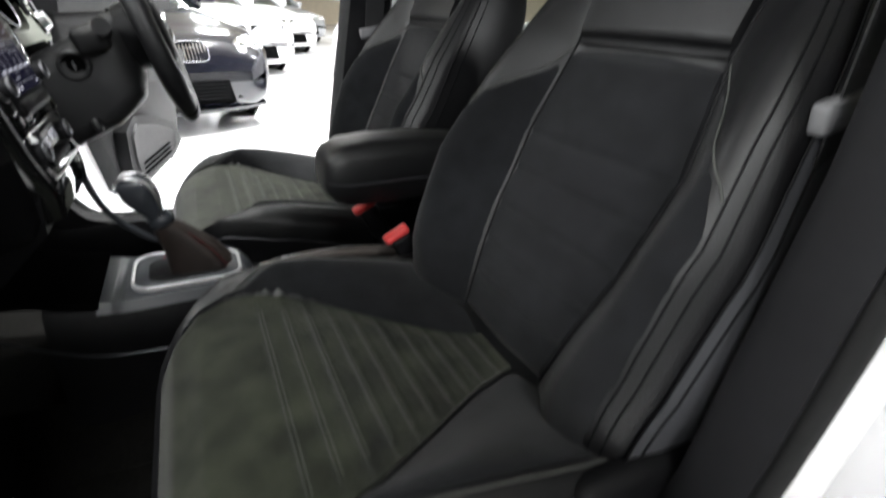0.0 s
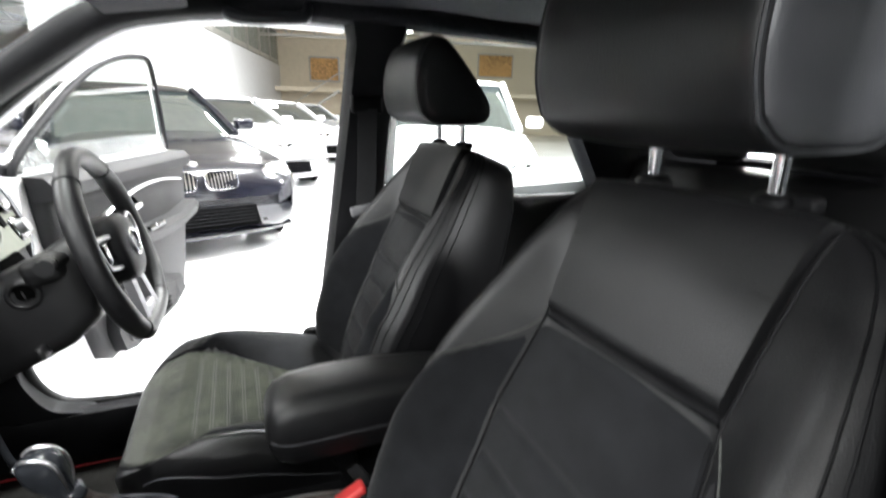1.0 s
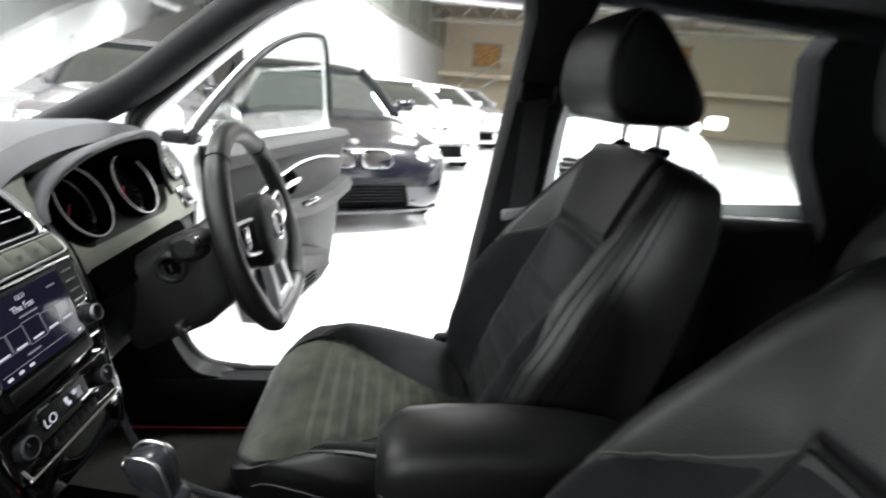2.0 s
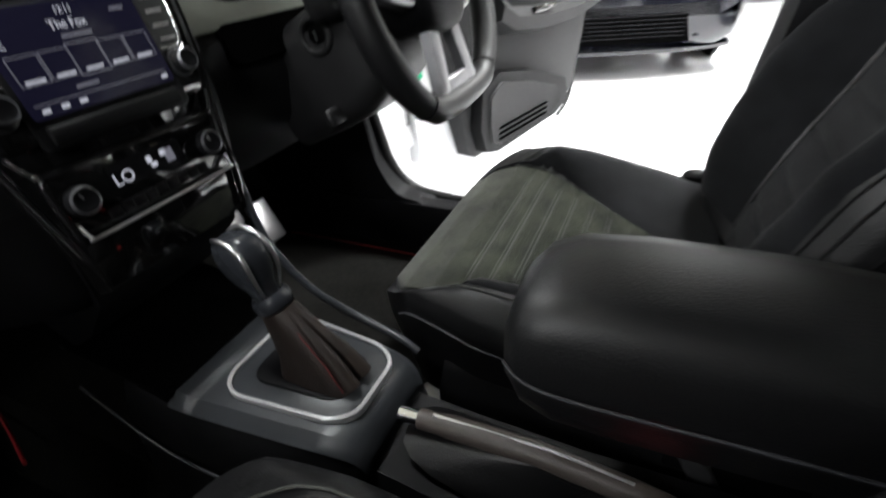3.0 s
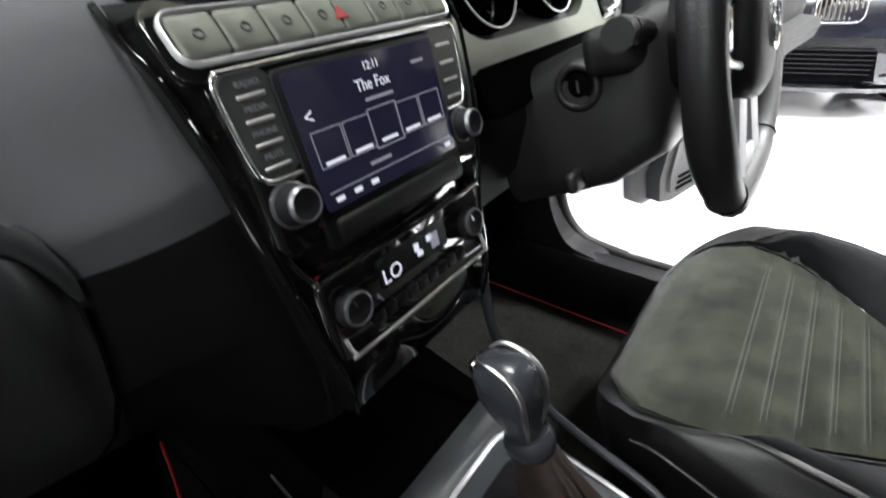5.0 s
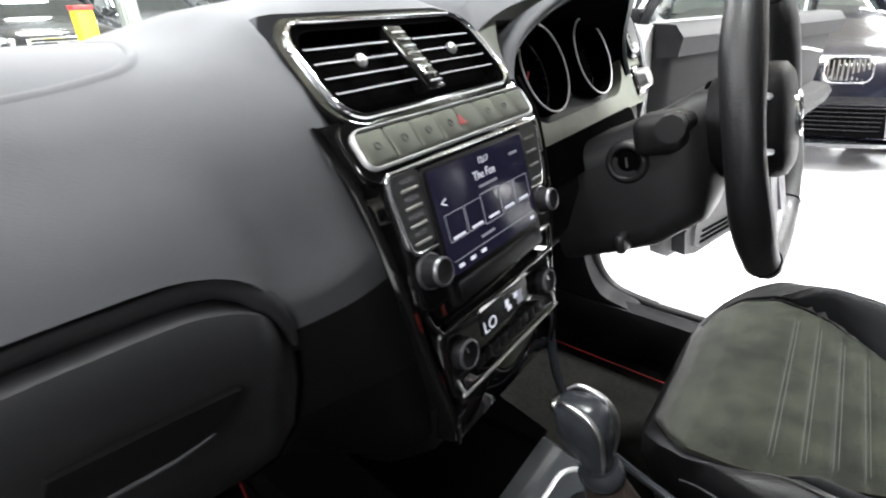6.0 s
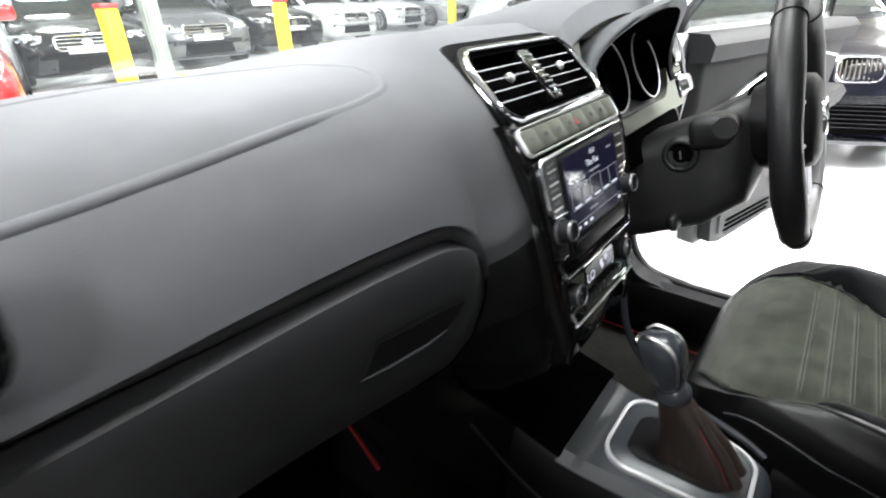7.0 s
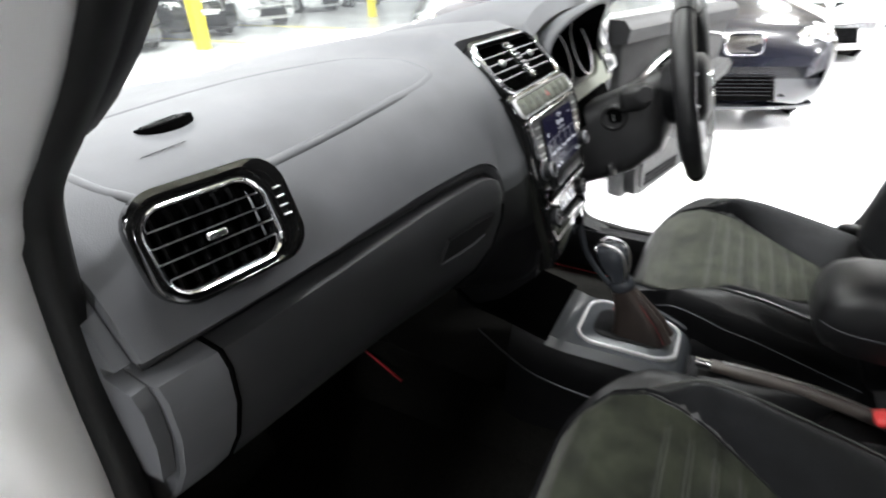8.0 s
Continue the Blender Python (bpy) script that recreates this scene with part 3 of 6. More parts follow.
# driver's side: dashboard top, hood over the gauges, trim round them
def hood_profile(y):
    s = math.sqrt(max(0.0, 1 - ((y - 0.345) / 0.225) ** 2)) if abs(y - 0.345) < 0.225 else 0.0
    top = 1.020 + 0.056 * s
    return [(-0.95, 0.968), (-0.80, 1.000), (-0.66, 1.019 + 0.02 * s), (-0.54, 1.028 + 0.042 * s), (-0.47, top), (-0.435, top - 0.004), (-0.420, top - 0.03)]


bm = loft([[(x, y, z) for x, z in hood_profile(y)] for y in np.linspace(0.118, 0.592, 41)], closed=False)
part("dash_top", bm, DASH, dash, smooth=50)
gm = frame_at((-0.404, 0.345, 0.962), (0, 1, 0), (-0.42, 0, 0.90))


def arch(grow, rise, near, far):
    """An arch over the gauges, from its left foot to its right one."""
    out = []
    for t in np.linspace(0, math.pi, 41):
        c, s = math.cos(t), math.sin(t) ** 0.75
        left = c > 0
        out.append(gm @ Vector((0.004 - ((0.176 if left else 0.157) + grow) * math.copysign(abs(c) ** 0.8, c), -0.038 + (0.104 + rise) * s, near + (far - near) * math.sin(t) ** (3.4 if left else 1.9))))
    return out


hood = part("gauge_hood", loft([arch(0.000, -0.004, -0.045, -0.045), arch(0.002, 0.0, 0.004, 0.078), arch(0.005, 0.005, 0.008, 0.088), arch(0.008, 0.009, 0.007, 0.087), arch(0.011, 0.012, 0.002, 0.078), arch(0.014, 0.013, -0.02, 0.03), arch(0.016, 0.008, -0.06, -0.06)], closed=False), DASH, dash, smooth=60)
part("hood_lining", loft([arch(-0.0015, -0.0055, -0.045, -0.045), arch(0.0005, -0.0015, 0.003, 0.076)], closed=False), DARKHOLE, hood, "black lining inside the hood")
# the knee panel takes the same shade-darkened plastic
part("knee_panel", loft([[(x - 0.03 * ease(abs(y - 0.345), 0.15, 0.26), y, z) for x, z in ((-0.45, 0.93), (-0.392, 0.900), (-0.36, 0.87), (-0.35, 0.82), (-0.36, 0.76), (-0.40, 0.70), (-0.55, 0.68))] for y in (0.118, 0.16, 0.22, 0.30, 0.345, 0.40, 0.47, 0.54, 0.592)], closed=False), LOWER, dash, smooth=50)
part("cluster_trim", ring_plate(rounded(0.468, 0.150, 0.035, 8, 0.010, -0.012), rounded(0.330, 0.150, 0.062, 8, -0.004, 0.014), gm, 0.02, 0.002), CHAMP, dash, "champagne silver trim round the gauges")
# flat black plate in place of the pocket's shade
part("under_tray", plate(rounded(0.30, 0.048, 0.014, 5, -0.01, -0.108), gm @ pose(0, 0, 0.004), 0.02), DARKHOLE, dash, "flat black plate for the shaded pocket under the gauges")
part("dash_end_trim", loft([[(x, y, z) for x, z in ((-0.47, 1.022), (-0.425, 1.012), (-0.40, 0.975), (-0.375, 0.90), (-0.378, 0.85), (-0.388, 0.76), (-0.428, 0.70), (-0.80, 0.70), (-0.80, 1.0))] for y in (0.588, 0.604)]), DASH, dash)

# gauges
part("cluster_face", plate(rounded(0.345, 0.150, 0.05), gm @ pose(0, 0.01, -0.040), 0.02), GAUGE, dash)
for gy in (-0.072, 0.080):
    g = part("gauge", lathe([(0.0535, -0.034), (0.0540, -0.006), (0.0552, -0.0050), (0.0564, -0.006), (0.0568, -0.034)], gm @ pose(gy, 0.004, 0), 40, ring=True), DARKHOLE, dash)
    part("rim", tube([gm @ Vector((gy + 0.0552 * math.cos(a), 0.004 + 0.0552 * math.sin(a), -0.0048)) for a in np.linspace(0, 2 * math.pi, 48, endpoint=False)], 0.0011, 8, closed=True), SILVER, g, "thin bright rim")
    part("dial", lathe([(0.0, -0.034), (0.050, -0.034), (0.052, -0.036)], gm @ pose(gy, 0.004, 0), 36), DARKHOLE, g)
    bm = bmesh.new()
    for i in range(17):
        a = radians(225 - i * 270 / 16)
        box((0.040, -0.0005, 0), (0.046, 0.0005, 0.001), m=gm @ pose(gy, 0.004, -0.034) @ Matrix.Rotation(a, 4, "Z"), bm=bm)
    part("scale_mark", bm, HARD, g, smooth=0)
    part("needle", box((-0.006, -0.0008, 0), (0.036, 0.0008, 0.002), m=gm @ pose(gy, 0.004, -0.032) @ Matrix.Rotation(radians(222), 4, "Z")), REDTHREAD, g, smooth=0)


def air_vent(m, w, h, slats, parent, split=0.0, cells=0):
    """A framed air vent in the plane of m, with thin chrome-edged slats and a black well."""
    v = part("air_vent", ring_plate(rounded(w + 0.030, h + 0.030, 0.026, 6), rounded(w + 0.014, h + 0.016, 0.019, 6), m @ pose(0, 0, 0.004), 0.02, 0.004), PIANO, parent)
    part("chrome_frame", ring_plate(rounded(w + 0.015, h + 0.015, 0.020, 6), rounded(w + 0.007, h + 0.007, 0.016, 6), m @ pose(0, 0, 0.006), 0.02, 0.002), SILVER, v)
    part("well", plate(rounded(w + 0.004, h + 0.004, 0.013, 6), m @ pose(0, 0, -0.022), 0.01), DARKHOLE, v)
    for i in range(slats):
        y = -h / 2 + h * (i + 1) / (slats + 1)
        sl = part("slat", box((-w / 2, -0.0009, -0.014), (w / 2, 0.0009, 0.0), 0.0, m=m @ pose(0, y, 0)), DARKHOLE, v, smooth=0)
        part("slat_edge", box((-w / 2, -0.0006, 0.0), (w / 2, 0.0006, 0.0008), 0.0, m=m @ pose(0, y, 0)), SATIN, sl, smooth=0)
    for i in range(cells):
        x = -w / 2 + w * (i + 1) / (cells + 1)
        part("vane", box((x - 0.0015, -h / 2, -0.022), (x + 0.0015, h / 2, -0.012), 0.0, m=m), HARD, v, smooth=0)
    return v


# passenger's end vent: a black surround with the thumb wheel in it, a bright ring and four slats
vm = frame_at((-0.3990, -0.524, 0.963), (0.19, 1, 0.02), (-0.42, 0.06, 1.0)) @ Matrix.Scale(0.91, 4)
lv = part("air_vent", ring_plate(rounded(0.121, 0.086, 0.026, 6, 0.0075, 0.002), rounded(0.096, 0.070, 0.021, 6), vm @ pose(0, 0, 0.004), 0.02, 0.003), PIANO, dash)
part("chrome_frame", ring_plate(rounded(0.097, 0.071, 0.022, 6), rounded(0.086, 0.059, 0.016, 6), vm @ pose(0, 0, 0.0055), 0.02, 0.0025), CHROME, lv)
part("well", plate(rounded(0.090, 0.064, 0.013, 6), vm @ pose(0, 0, -0.024), 0.01), DARKHOLE, lv)
for i in range(4):
    y = -0.0295 + 0.059 * (i + 1) / 5
    sl = part("slat", box((-0.043, -0.0008, -0.013), (0.043, 0.0008, 0.0), 0.0, m=vm @ pose(0, y, 0.001)), DARKHOLE, lv, smooth=0)
    part("slat_edge", box((-0.043, -0.0005, 0.0), (0.043, 0.0005, 0.0007), 0.0, m=vm @ pose(0, y, 0.001)), SATIN, sl, smooth=0)
for i in range(6):
    x = -0.043 + 0.086 * (i + 1) / 7
    part("vane", box((x - 0.0012, -0.029, -0.024), (x + 0.0012, 0.029, -0.013), 0.0, m=vm), HARD, lv, smooth=0)
part("vent_knob", box((-0.0085, -0.0030, 0.0), (0.0085, 0.0030, 0.0045), 0.0028, 3, vm @ pose(0, 0.0, 0.001)), CHROME, lv)
for i in range(4):
    part("wheel_rib", box((0.0535, 0.0155 - i * 0.0075, 0.004), (0.0605, 0.0172 - i * 0.0075, 0.0085), 0.0006, 1, vm), SATIN, lv, smooth=0)
# driver's end vent and light switch
dm = gm @ pose(0.214, 0.022, 0.002)
air_vent(dm, 0.030, 0.050, 5, dash)
lm = gm @ pose(0.212, -0.052, 0.0)
sw = part("light_switch", plate(rounded(0.055, 0.05, 0.012), lm @ pose(0, 0, 0.006), 0.02, 0.003), PIANO, dash)
part("switch_knob", lathe([(0.0, 0.014), (0.015, 0.013), (0.018, 0.0)], lm @ pose(0, 0, 0.006), 20), SATIN, sw)
# demister slot and airbag cover
def dash_top(x, y):
    pr = dash_profile(y)
    for (x0, z0), (x1, z1) in zip(pr, pr[1:]):
        if x0 <= x <= x1:
            return z0 + (z1 - z0) * (x - x0) / (x1 - x0)
    return pr[0][1]


def on_dash(x, y, lift=0.0):
    return (x, y, dash_top(x, y) + lift)


am = frame_at((-0.524, -0.462, dash_top(-0.524, -0.462) + 0.0024), (0.25, 1, 0.14), (-1, 0.25, -0.135))
slot = part("demister_slot", plate([(0.024 * math.cos(a), 0.0165 * math.sin(a)) for a in np.linspace(0, 2 * math.pi, 20, endpoint=False)], am, 0.012), DARKHOLE, dash)
for i in range(4):
    part("fin", box((-0.020 + 0.003 * abs(i - 1.5), -0.0006, 0), (0.020 - 0.003 * abs(i - 1.5), 0.0006, 0.001), 0.0, m=am @ pose(0, -0.0105 + i * 0.0070, 0.0)), HARD, slot, smooth=0)
seam = [(-0.452, -0.525), (-0.438, -0.46), (-0.428, -0.40), (-0.420, -0.33), (-0.416, -0.26), (-0.419, -0.215), (-0.430, -0.188), (-0.470, -0.172), (-0.535, -0.170), (-0.572, -0.195), (-0.585, -0.32), (-0.595, -0.42), (-0.598, -0.50), (-0.58, -0.54), (-0.53, -0.552), (-0.48, -0.545)]
sl = smooth_line(seam + seam[:1], 90)[:-1]
bm = tube([on_dash(x, y, -0.0046) for x, y in sl], 0.0058, 16, closed=True)
part("airbag_edge", bm, DASH, dash, "soft raised edge round the airbag cover", smooth=80)
part("lid_end_seam", tube([(dash_profile(-0.5465)[i][0] + 0.0004, -0.5465, dash_profile(-0.5465)[i][1]) for i in range(13, 20)], 0.0020, 8), DARKHOLE, dash)
rope = [(groove_x(y) - 0.010, y, z - 0.003) for y, z in smooth_line([(-0.590, 0.894), (-0.546, 0.898), (-0.46, 0.906), (-0.38, 0.911), (-0.30, 0.917), (-0.225, 0.919)], 20)]
rope += [(groove_x(y) + dx, y, z - 0.003) for y, z, dx in smooth_line([(-0.212, 0.917, -0.010), (-0.200, 0.910, -0.007), (-0.191, 0.899, -0.004), (-0.185, 0.885, -0.001), (-0.182, 0.868, 0.001)], 14)]
# bar in the darkened lid plastic, standing in for the groove's shadow line
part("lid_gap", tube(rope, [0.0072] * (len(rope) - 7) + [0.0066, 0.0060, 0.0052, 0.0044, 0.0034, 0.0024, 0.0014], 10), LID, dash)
part("lid_seam", tube([(dash_profile(y)[i][0] + 0.0006, y, dash_profile(y)[i][1]) for y, i in ((-0.182, 15), (-0.183, 16), (-0.186, 17), (-0.192, 18), (-0.20, 19))], 0.0013, 6), DARKHOLE, dash)
# glovebox handle: a flat dark plate painted for the slot's shade, with a lip under it
hm = frame_at((groove_x(0.268) + 0.0122, -0.268, 0.852), (0.202, 1, 0), (0.10, 0, 1))
slot_line = [(-0.045, -0.0125), (-0.02, -0.0125), (0.012, -0.0115), (0.030, -0.0075), (0.043, 0.003), (0.048, 0.0125), (0.02, 0.0128), (-0.034, 0.0122)]
gh = part("glovebox_handle", plate(slot_line, hm @ pose(0, 0, 0.0016), 0.008), LOWER, dash, "flat dark plate for the shaded pull slot in the glovebox lid")
part("handle_lip", tube([hm @ Vector((x, y - 0.0012, 0.0014)) for x, y in ((-0.047, -0.0125), (-0.02, -0.0128), (0.012, -0.0118), (0.031, -0.0076))], [0.0008, 0.0016, 0.0016, 0.0008], 8), DASH, gh)
# end trim that faces the open door
part("dash_end_trim", loft([[(x - 0.008, y, z) for x, z in dash_profile(-0.59)[4:18]] + [(-0.80, y, 0.70), (-0.80, y, 1.0)] for y in (-0.593, -0.604)]), DASH, dash)

# ---- centre stack ----
stack = thing("centre_stack", "glossy piano-black centre stack with screen and climate panel", "console")
CP = [(-0.436, 1.028, 0.114), (-0.418, 1.020, 0.116), (-0.371, 0.977, 0.122), (-0.354, 0.957, 0.121), (-0.339, 0.938, 0.116), (-0.324, 0.898, 0.110), (-0.315, 0.866, 0.105), (-0.309, 0.835, 0.099), (-0.302, 0.797, 0.092), (-0.293, 0.766, 0.087), (-0.289, 0.742, 0.083), (-0.290, 0.72, 0.080)]
CPF = [(-0.366, 0.972, 0.1225)] + CP[3:]
bm = loft([[(x - 0.02, -w - 0.002, z - 0.008), (x - 0.004, -w - 0.001, z - 0.002), (x, -w + 0.004, z), (x, w - 0.004, z), (x - 0.004, w + 0.001, z - 0.002), (x - 0.02, w + 0.002, z - 0.008)] for x, z, w in smooth_line(CPF, 34)], closed=False)
part("fascia", bm, PIANO, stack, smooth=50)


def on_stack(z0, z1, lift=0.0):
    """The plane of a module between two heights of the fascia."""
    def at(z):
        for a, b in zip(CP, CP[1:]):
            if b[1] <= z <= a[1]:
                return a[0] + (b[0] - a[0]) * (a[1] - z) / (a[1] - b[1])
    a, b = Vector((at(z0), 0, z0)), Vector((at(z1), 0, z1))
    return frame_at((a + b) / 2, (0, 1, 0), b - a) @ pose(0, 0, lift), (b - a).length


# centre vents
m, h = on_stack(0.970, 1.022, 0.002)
m = m @ pose(0.002, 0, 0) @ Matrix.Diagonal((0.91, 1.12, 1.0, 1.0))
out = rounded(0.228, 0.076, 0.024, 6)
cv = part("centre_vents", ring_plate(out, rounded(0.2218, 0.0704, 0.0215, 6), m @ pose(0, 0, 0.006), 0.005, 0.0015), CHROME, stack)
part("vent_housing", ring_plate(rounded(0.240, 0.087, 0.028, 6), rounded(0.2218, 0.0704, 0.0215, 6), m @ pose(0, 0, 0.002), 0.02, 0.001), PIANO, cv)
part("vent_border", ring_plate(rounded(0.2216, 0.0702, 0.0215, 6), rounded(0.210, 0.060, 0.017, 6), m @ pose(0, 0, 0.004), 0.02, -0.002), DARKHOLE, cv)
part("well", plate(rounded(0.212, 0.062, 0.018, 6), m @ pose(0, 0, -0.010), 0.008), DARKHOLE, cv)
for sx, w in ((-0.058, 0.088), (0.060, 0.084)):
    for i in range(4):
        y = -0.028 + 0.056 * (i + 1) / 5
        s_ = part("slat", box((-w / 2, -0.0005, 0.0012), (w / 2, 0.0005, 0.003), 0.0, m=m @ pose(sx, y, 0)), DARKHOLE, cv, smooth=0)
        part("slat_edge", box((-w / 2, -0.0005, 0.003), (w / 2, 0.0005, 0.0034), 0.0, m=m @ pose(sx, y, 0)), VANE, s_, smooth=0)
    part("vent_knob", lathe([(0.0, 0.0075), (0.0032, 0.0068), (0.0046, 0.0045), (0.0046, 0.002)], m @ pose(sx, 0.004, 0), 16), SATIN, cv)
part("vent_post", box((-0.011, -0.029, -0.01), (0.011, 0.029, 0.007), 0.003, 2, m @ pose(0.0, 0, 0)), PIANO, cv)
bm = bmesh.new()
for i in range(8):
    box((-0.0075, -0.024 + i * 0.0062, 0.007), (0.0075, -0.0228 + i * 0.0062, 0.0085), 0.0004, 1, m, bm)
part("thumb_wheel", bm, SATIN, cv)

# row of switches with the red hazard triangle
m, h = on_stack(0.941, 0.964, 0.004)
m = m @ Matrix.Diagonal((0.90, 0.88, 1.0, 1.0))
row = part("switch_frame", ring_plate(rounded(0.236, 0.033, 0.010, 4), rounded(0.2315, 0.0285, 0.008, 4), m @ pose(0, 0, 0.004), 0.003, 0.001), SILVER, stack)
part("switch_backing", plate(rounded(0.246, 0.050, 0.012, 4), m @ pose(0, 0, 0.0005), 0.012, 0.001), PIANO, row)
for i in range(8):
    x = -0.1005 + i * 0.0287
    part("switch", plate(rounded(0.0278, 0.026, 0.003, 3, x, 0), m @ pose(0, 0, 0.005), 0.01, 0.0015), CHAMP, row)
tri = [(-0.0058, -0.0045), (0.0058, -0.0045), (0, 0.0055)]
part("hazard_mark", plate([(x, y) for x, y in tri], m @ pose(0.0005, 0, 0.0056), 0.0005), glow("hazard_red", (1, 0.03, 0.03), 0.25), row, "red hazard triangle", smooth=0)
for i in (0, 1, 2, 3, 5, 6):
    part("switch_mark", ring_plate([(0.0032 * math.cos(a), 0.0032 * math.sin(a)) for a in np.linspace(0, 6.283, 10, endpoint=False)], [(0.0026 * math.cos(a), 0.0026 * math.sin(a)) for a in np.linspace(0, 6.283, 10, endpoint=False)], m @ pose(-0.1005 + i * 0.0287, 0, 0.0056), 0.0006), CONSOLE, row, smooth=0)

# radio with its screen
m, h = on_stack(0.842, 0.938, 0.005)
radio = part("radio", plate(rounded(0.196, h - 0.002, 0.012, 5, 0, 0), m @ pose(0, 0, 0.002), 0.02, 0.003), PIANO, stack)
for s in (-1, 1):
    keys = rounded(0.030, 0.054, 0.008, 5, s * 0.0815, 0.0235)
    part("key_panel", plate(keys, m @ pose(0, 0, 0.0035), 0.004), mat("key_panel_grey", (0.035, 0.037, 0.037), 0.35, 0.2, var=0.05), radio)
    for i in range(4):
        part("key_bar", box((-0.0085, -0.0011, 0), (0.0085, 0.0011, 0.0010), 0.0005, 1, m @ pose(s * 0.0810, 0.0385 - i * 0.0122, 0.0037)), SATIN, radio, smooth=0)
    kn = part("rotary_knob", lathe([(0.0120, 0.0), (0.0118, 0.004), (0.0108, 0.006), (0.0102, 0.013), (0.0092, 0.0142), (0.0075, 0.0132), (0.002, 0.0128)], m @ pose(s * 0.0815, -0.020, 0.002), 30), KNOB, radio)
    part("knob_ring", lathe([(0.0086, 0.0134), (0.0104, 0.0122), (0.0103, 0.0138), (0.0088, 0.0150)], m @ pose(s * 0.0815, -0.020, 0.002), 30, ring=True), GUN, kn)
    part("knob_base", lathe([(0.0122, 0.0), (0.0132, 0.0), (0.0131, 0.0022), (0.0121, 0.0028)], m @ pose(s * 0.0815, -0.020, 0.002), 30, ring=True), GUN, kn)
frame_line = smooth_line([(-0.066, -0.0055), (-0.083, -0.0055), (-0.0915, -0.0025), (-0.0950, 0.006), (-0.0975, 0.028), (-0.0985, 0.044), (-0.0955, 0.0505), (-0.085, 0.0515), (0.0, 0.0520), (0.085, 0.0515), (0.0955, 0.0505), (0.0985, 0.044), (0.0975, 0.028), (0.0950, 0.006), (0.0915, -0.0025), (0.083, -0.0055), (0.066, -0.0055)], 90)
part("radio_frame", tube([m @ Vector((x, y, 0.0030)) for x, y in frame_line], 0.0017, 8), CHROME, radio, "bright metal line round the radio keys")
part("screen_bezel", plate(rounded(0.136, 0.104, 0.005, 4, 0, -0.004), m @ pose(0, 0, 0.0055), 0.006, 0.001), HARD, radio)
SCREEN = bpy.data.materials.new("lit_screen")
SCREEN.use_nodes = True
sn, slk = SCREEN.node_tree.nodes, SCREEN.node_tree.links
sb = sn["Principled BSDF"]
sb.inputs["Base Color"].default_value, sb.inputs["Roughness"].default_value = (0.006, 0.006, 0.010, 1), 0.12
sb.inputs["Emission Color"].default_value, sb.inputs["Emission Strength"].default_value = (0.055, 0.05, 0.14, 1), 0.11
scr = part("screen", plate(rounded(0.127, 0.078, 0.003, 3, 0, 0.006), m @ pose(0, 0, 0.0066), 0.001), SCREEN, radio, "lit dark blue radio screen showing a station list", smooth=0)
part("screen_lip", box((-0.061, -0.054, 0.0), (0.061, -0.0385, 0.0085), 0.003, 2, m), HARD, radio)
SW = glow("screen_white", (0.85, 0.87, 1.0), 0.7)
SG = glow("screen_grey", (0.5, 0.5, 0.62), 0.32)
KEYTEXT = glow("key_text", (0.5, 0.5, 0.55), 0.16)
sm = m @ pose(0, 0.006, 0.0070) @ Matrix.Diagonal((1.05, 1.14, 1.0, 1.0))


def letters(text, size, where, material, parent, m, name="lettering"):
    cu = bpy.data.curves.new(name, "FONT")
    cu.body, cu.size, cu.align_x, cu.align_y, cu.extrude = text, size, "CENTER", "CENTER", 0.0001
    tmp = bpy.data.objects.new(name, cu)
    me = bpy.data.meshes.new_from_object(tmp)
    bpy.data.objects.remove(tmp)
    me.transform(m @ pose(*where))
    me.materials.clear()
    me.materials.append(material)
    ob = new(name, me)
    ob.parent = parent
    return ob


letters("AIRBAG", 0.0105, (0, 0, 0), HARD, dash, frame_at((-0.488, -0.490, dash_top(-0.488, -0.490) + 0.0005), (0.2, 1, 0.12), (-1, 0.2, -0.13)), "airbag_mark")
letters("12:11", 0.0062, (0.002, 0.028, 0), SW, scr, sm)
letters("The Fox", 0.0085, (0.0, 0.019, 0), SW, scr, sm)
for s_, t_ in ((0, "RADIO"), (1, "MEDIA"), (2, "PHONE"), (3, "MUTE")):
    letters(t_, 0.0046, (-0.0810, 0.0445 - s_ * 0.0122, 0.0040), KEYTEXT, radio, m)
for w_, x_, y_ in ((0.024, 0.002, 0.0115), (0.012, 0.043, 0.0235), (0.018, -0.012, -0.0205)):
    part("text_bar", box((x_ - w_ / 2, y_ - 0.0009, 0), (x_ + w_ / 2, y_ + 0.0009, 0.0002), m=sm), SG, scr, smooth=0)
part("text_bar", box((-0.056, -0.0258, 0), (0.056, -0.0252, 0.0002), m=sm), SG, scr, smooth=0)
for x_ in (-0.05, -0.036, -0.022, 0.052):
    part("text_bar", box((x_ - 0.003, -0.031, 0), (x_ + 0.003, -0.0285, 0.0002), m=sm), SW, scr, smooth=0)
letters("<", 0.011, (-0.052, 0.012, 0), SW, scr, sm)
for i in range(5):
    x_, big = -0.0445 + i * 0.0225, 1.18 if i == 2 else 1.0
    o_ = rounded(0.0215 * big, 0.0185 * big, 0.0006, 2, x_, -0.004)
    i__ = rounded(0.0203 * big, 0.0173 * big, 0.0004, 2, x_, -0.004)
    part("station_tile", ring_plate(o_, i__, sm @ pose(0, 0, 0.0002 + 0.0001 * (i == 2)), 0.0002), SG, scr, smooth=0)
    part("text_bar", box((x_ - 0.007, -0.0122, 0), (x_ + 0.007, -0.0104, 0.0003), m=sm), SW, scr, smooth=0)

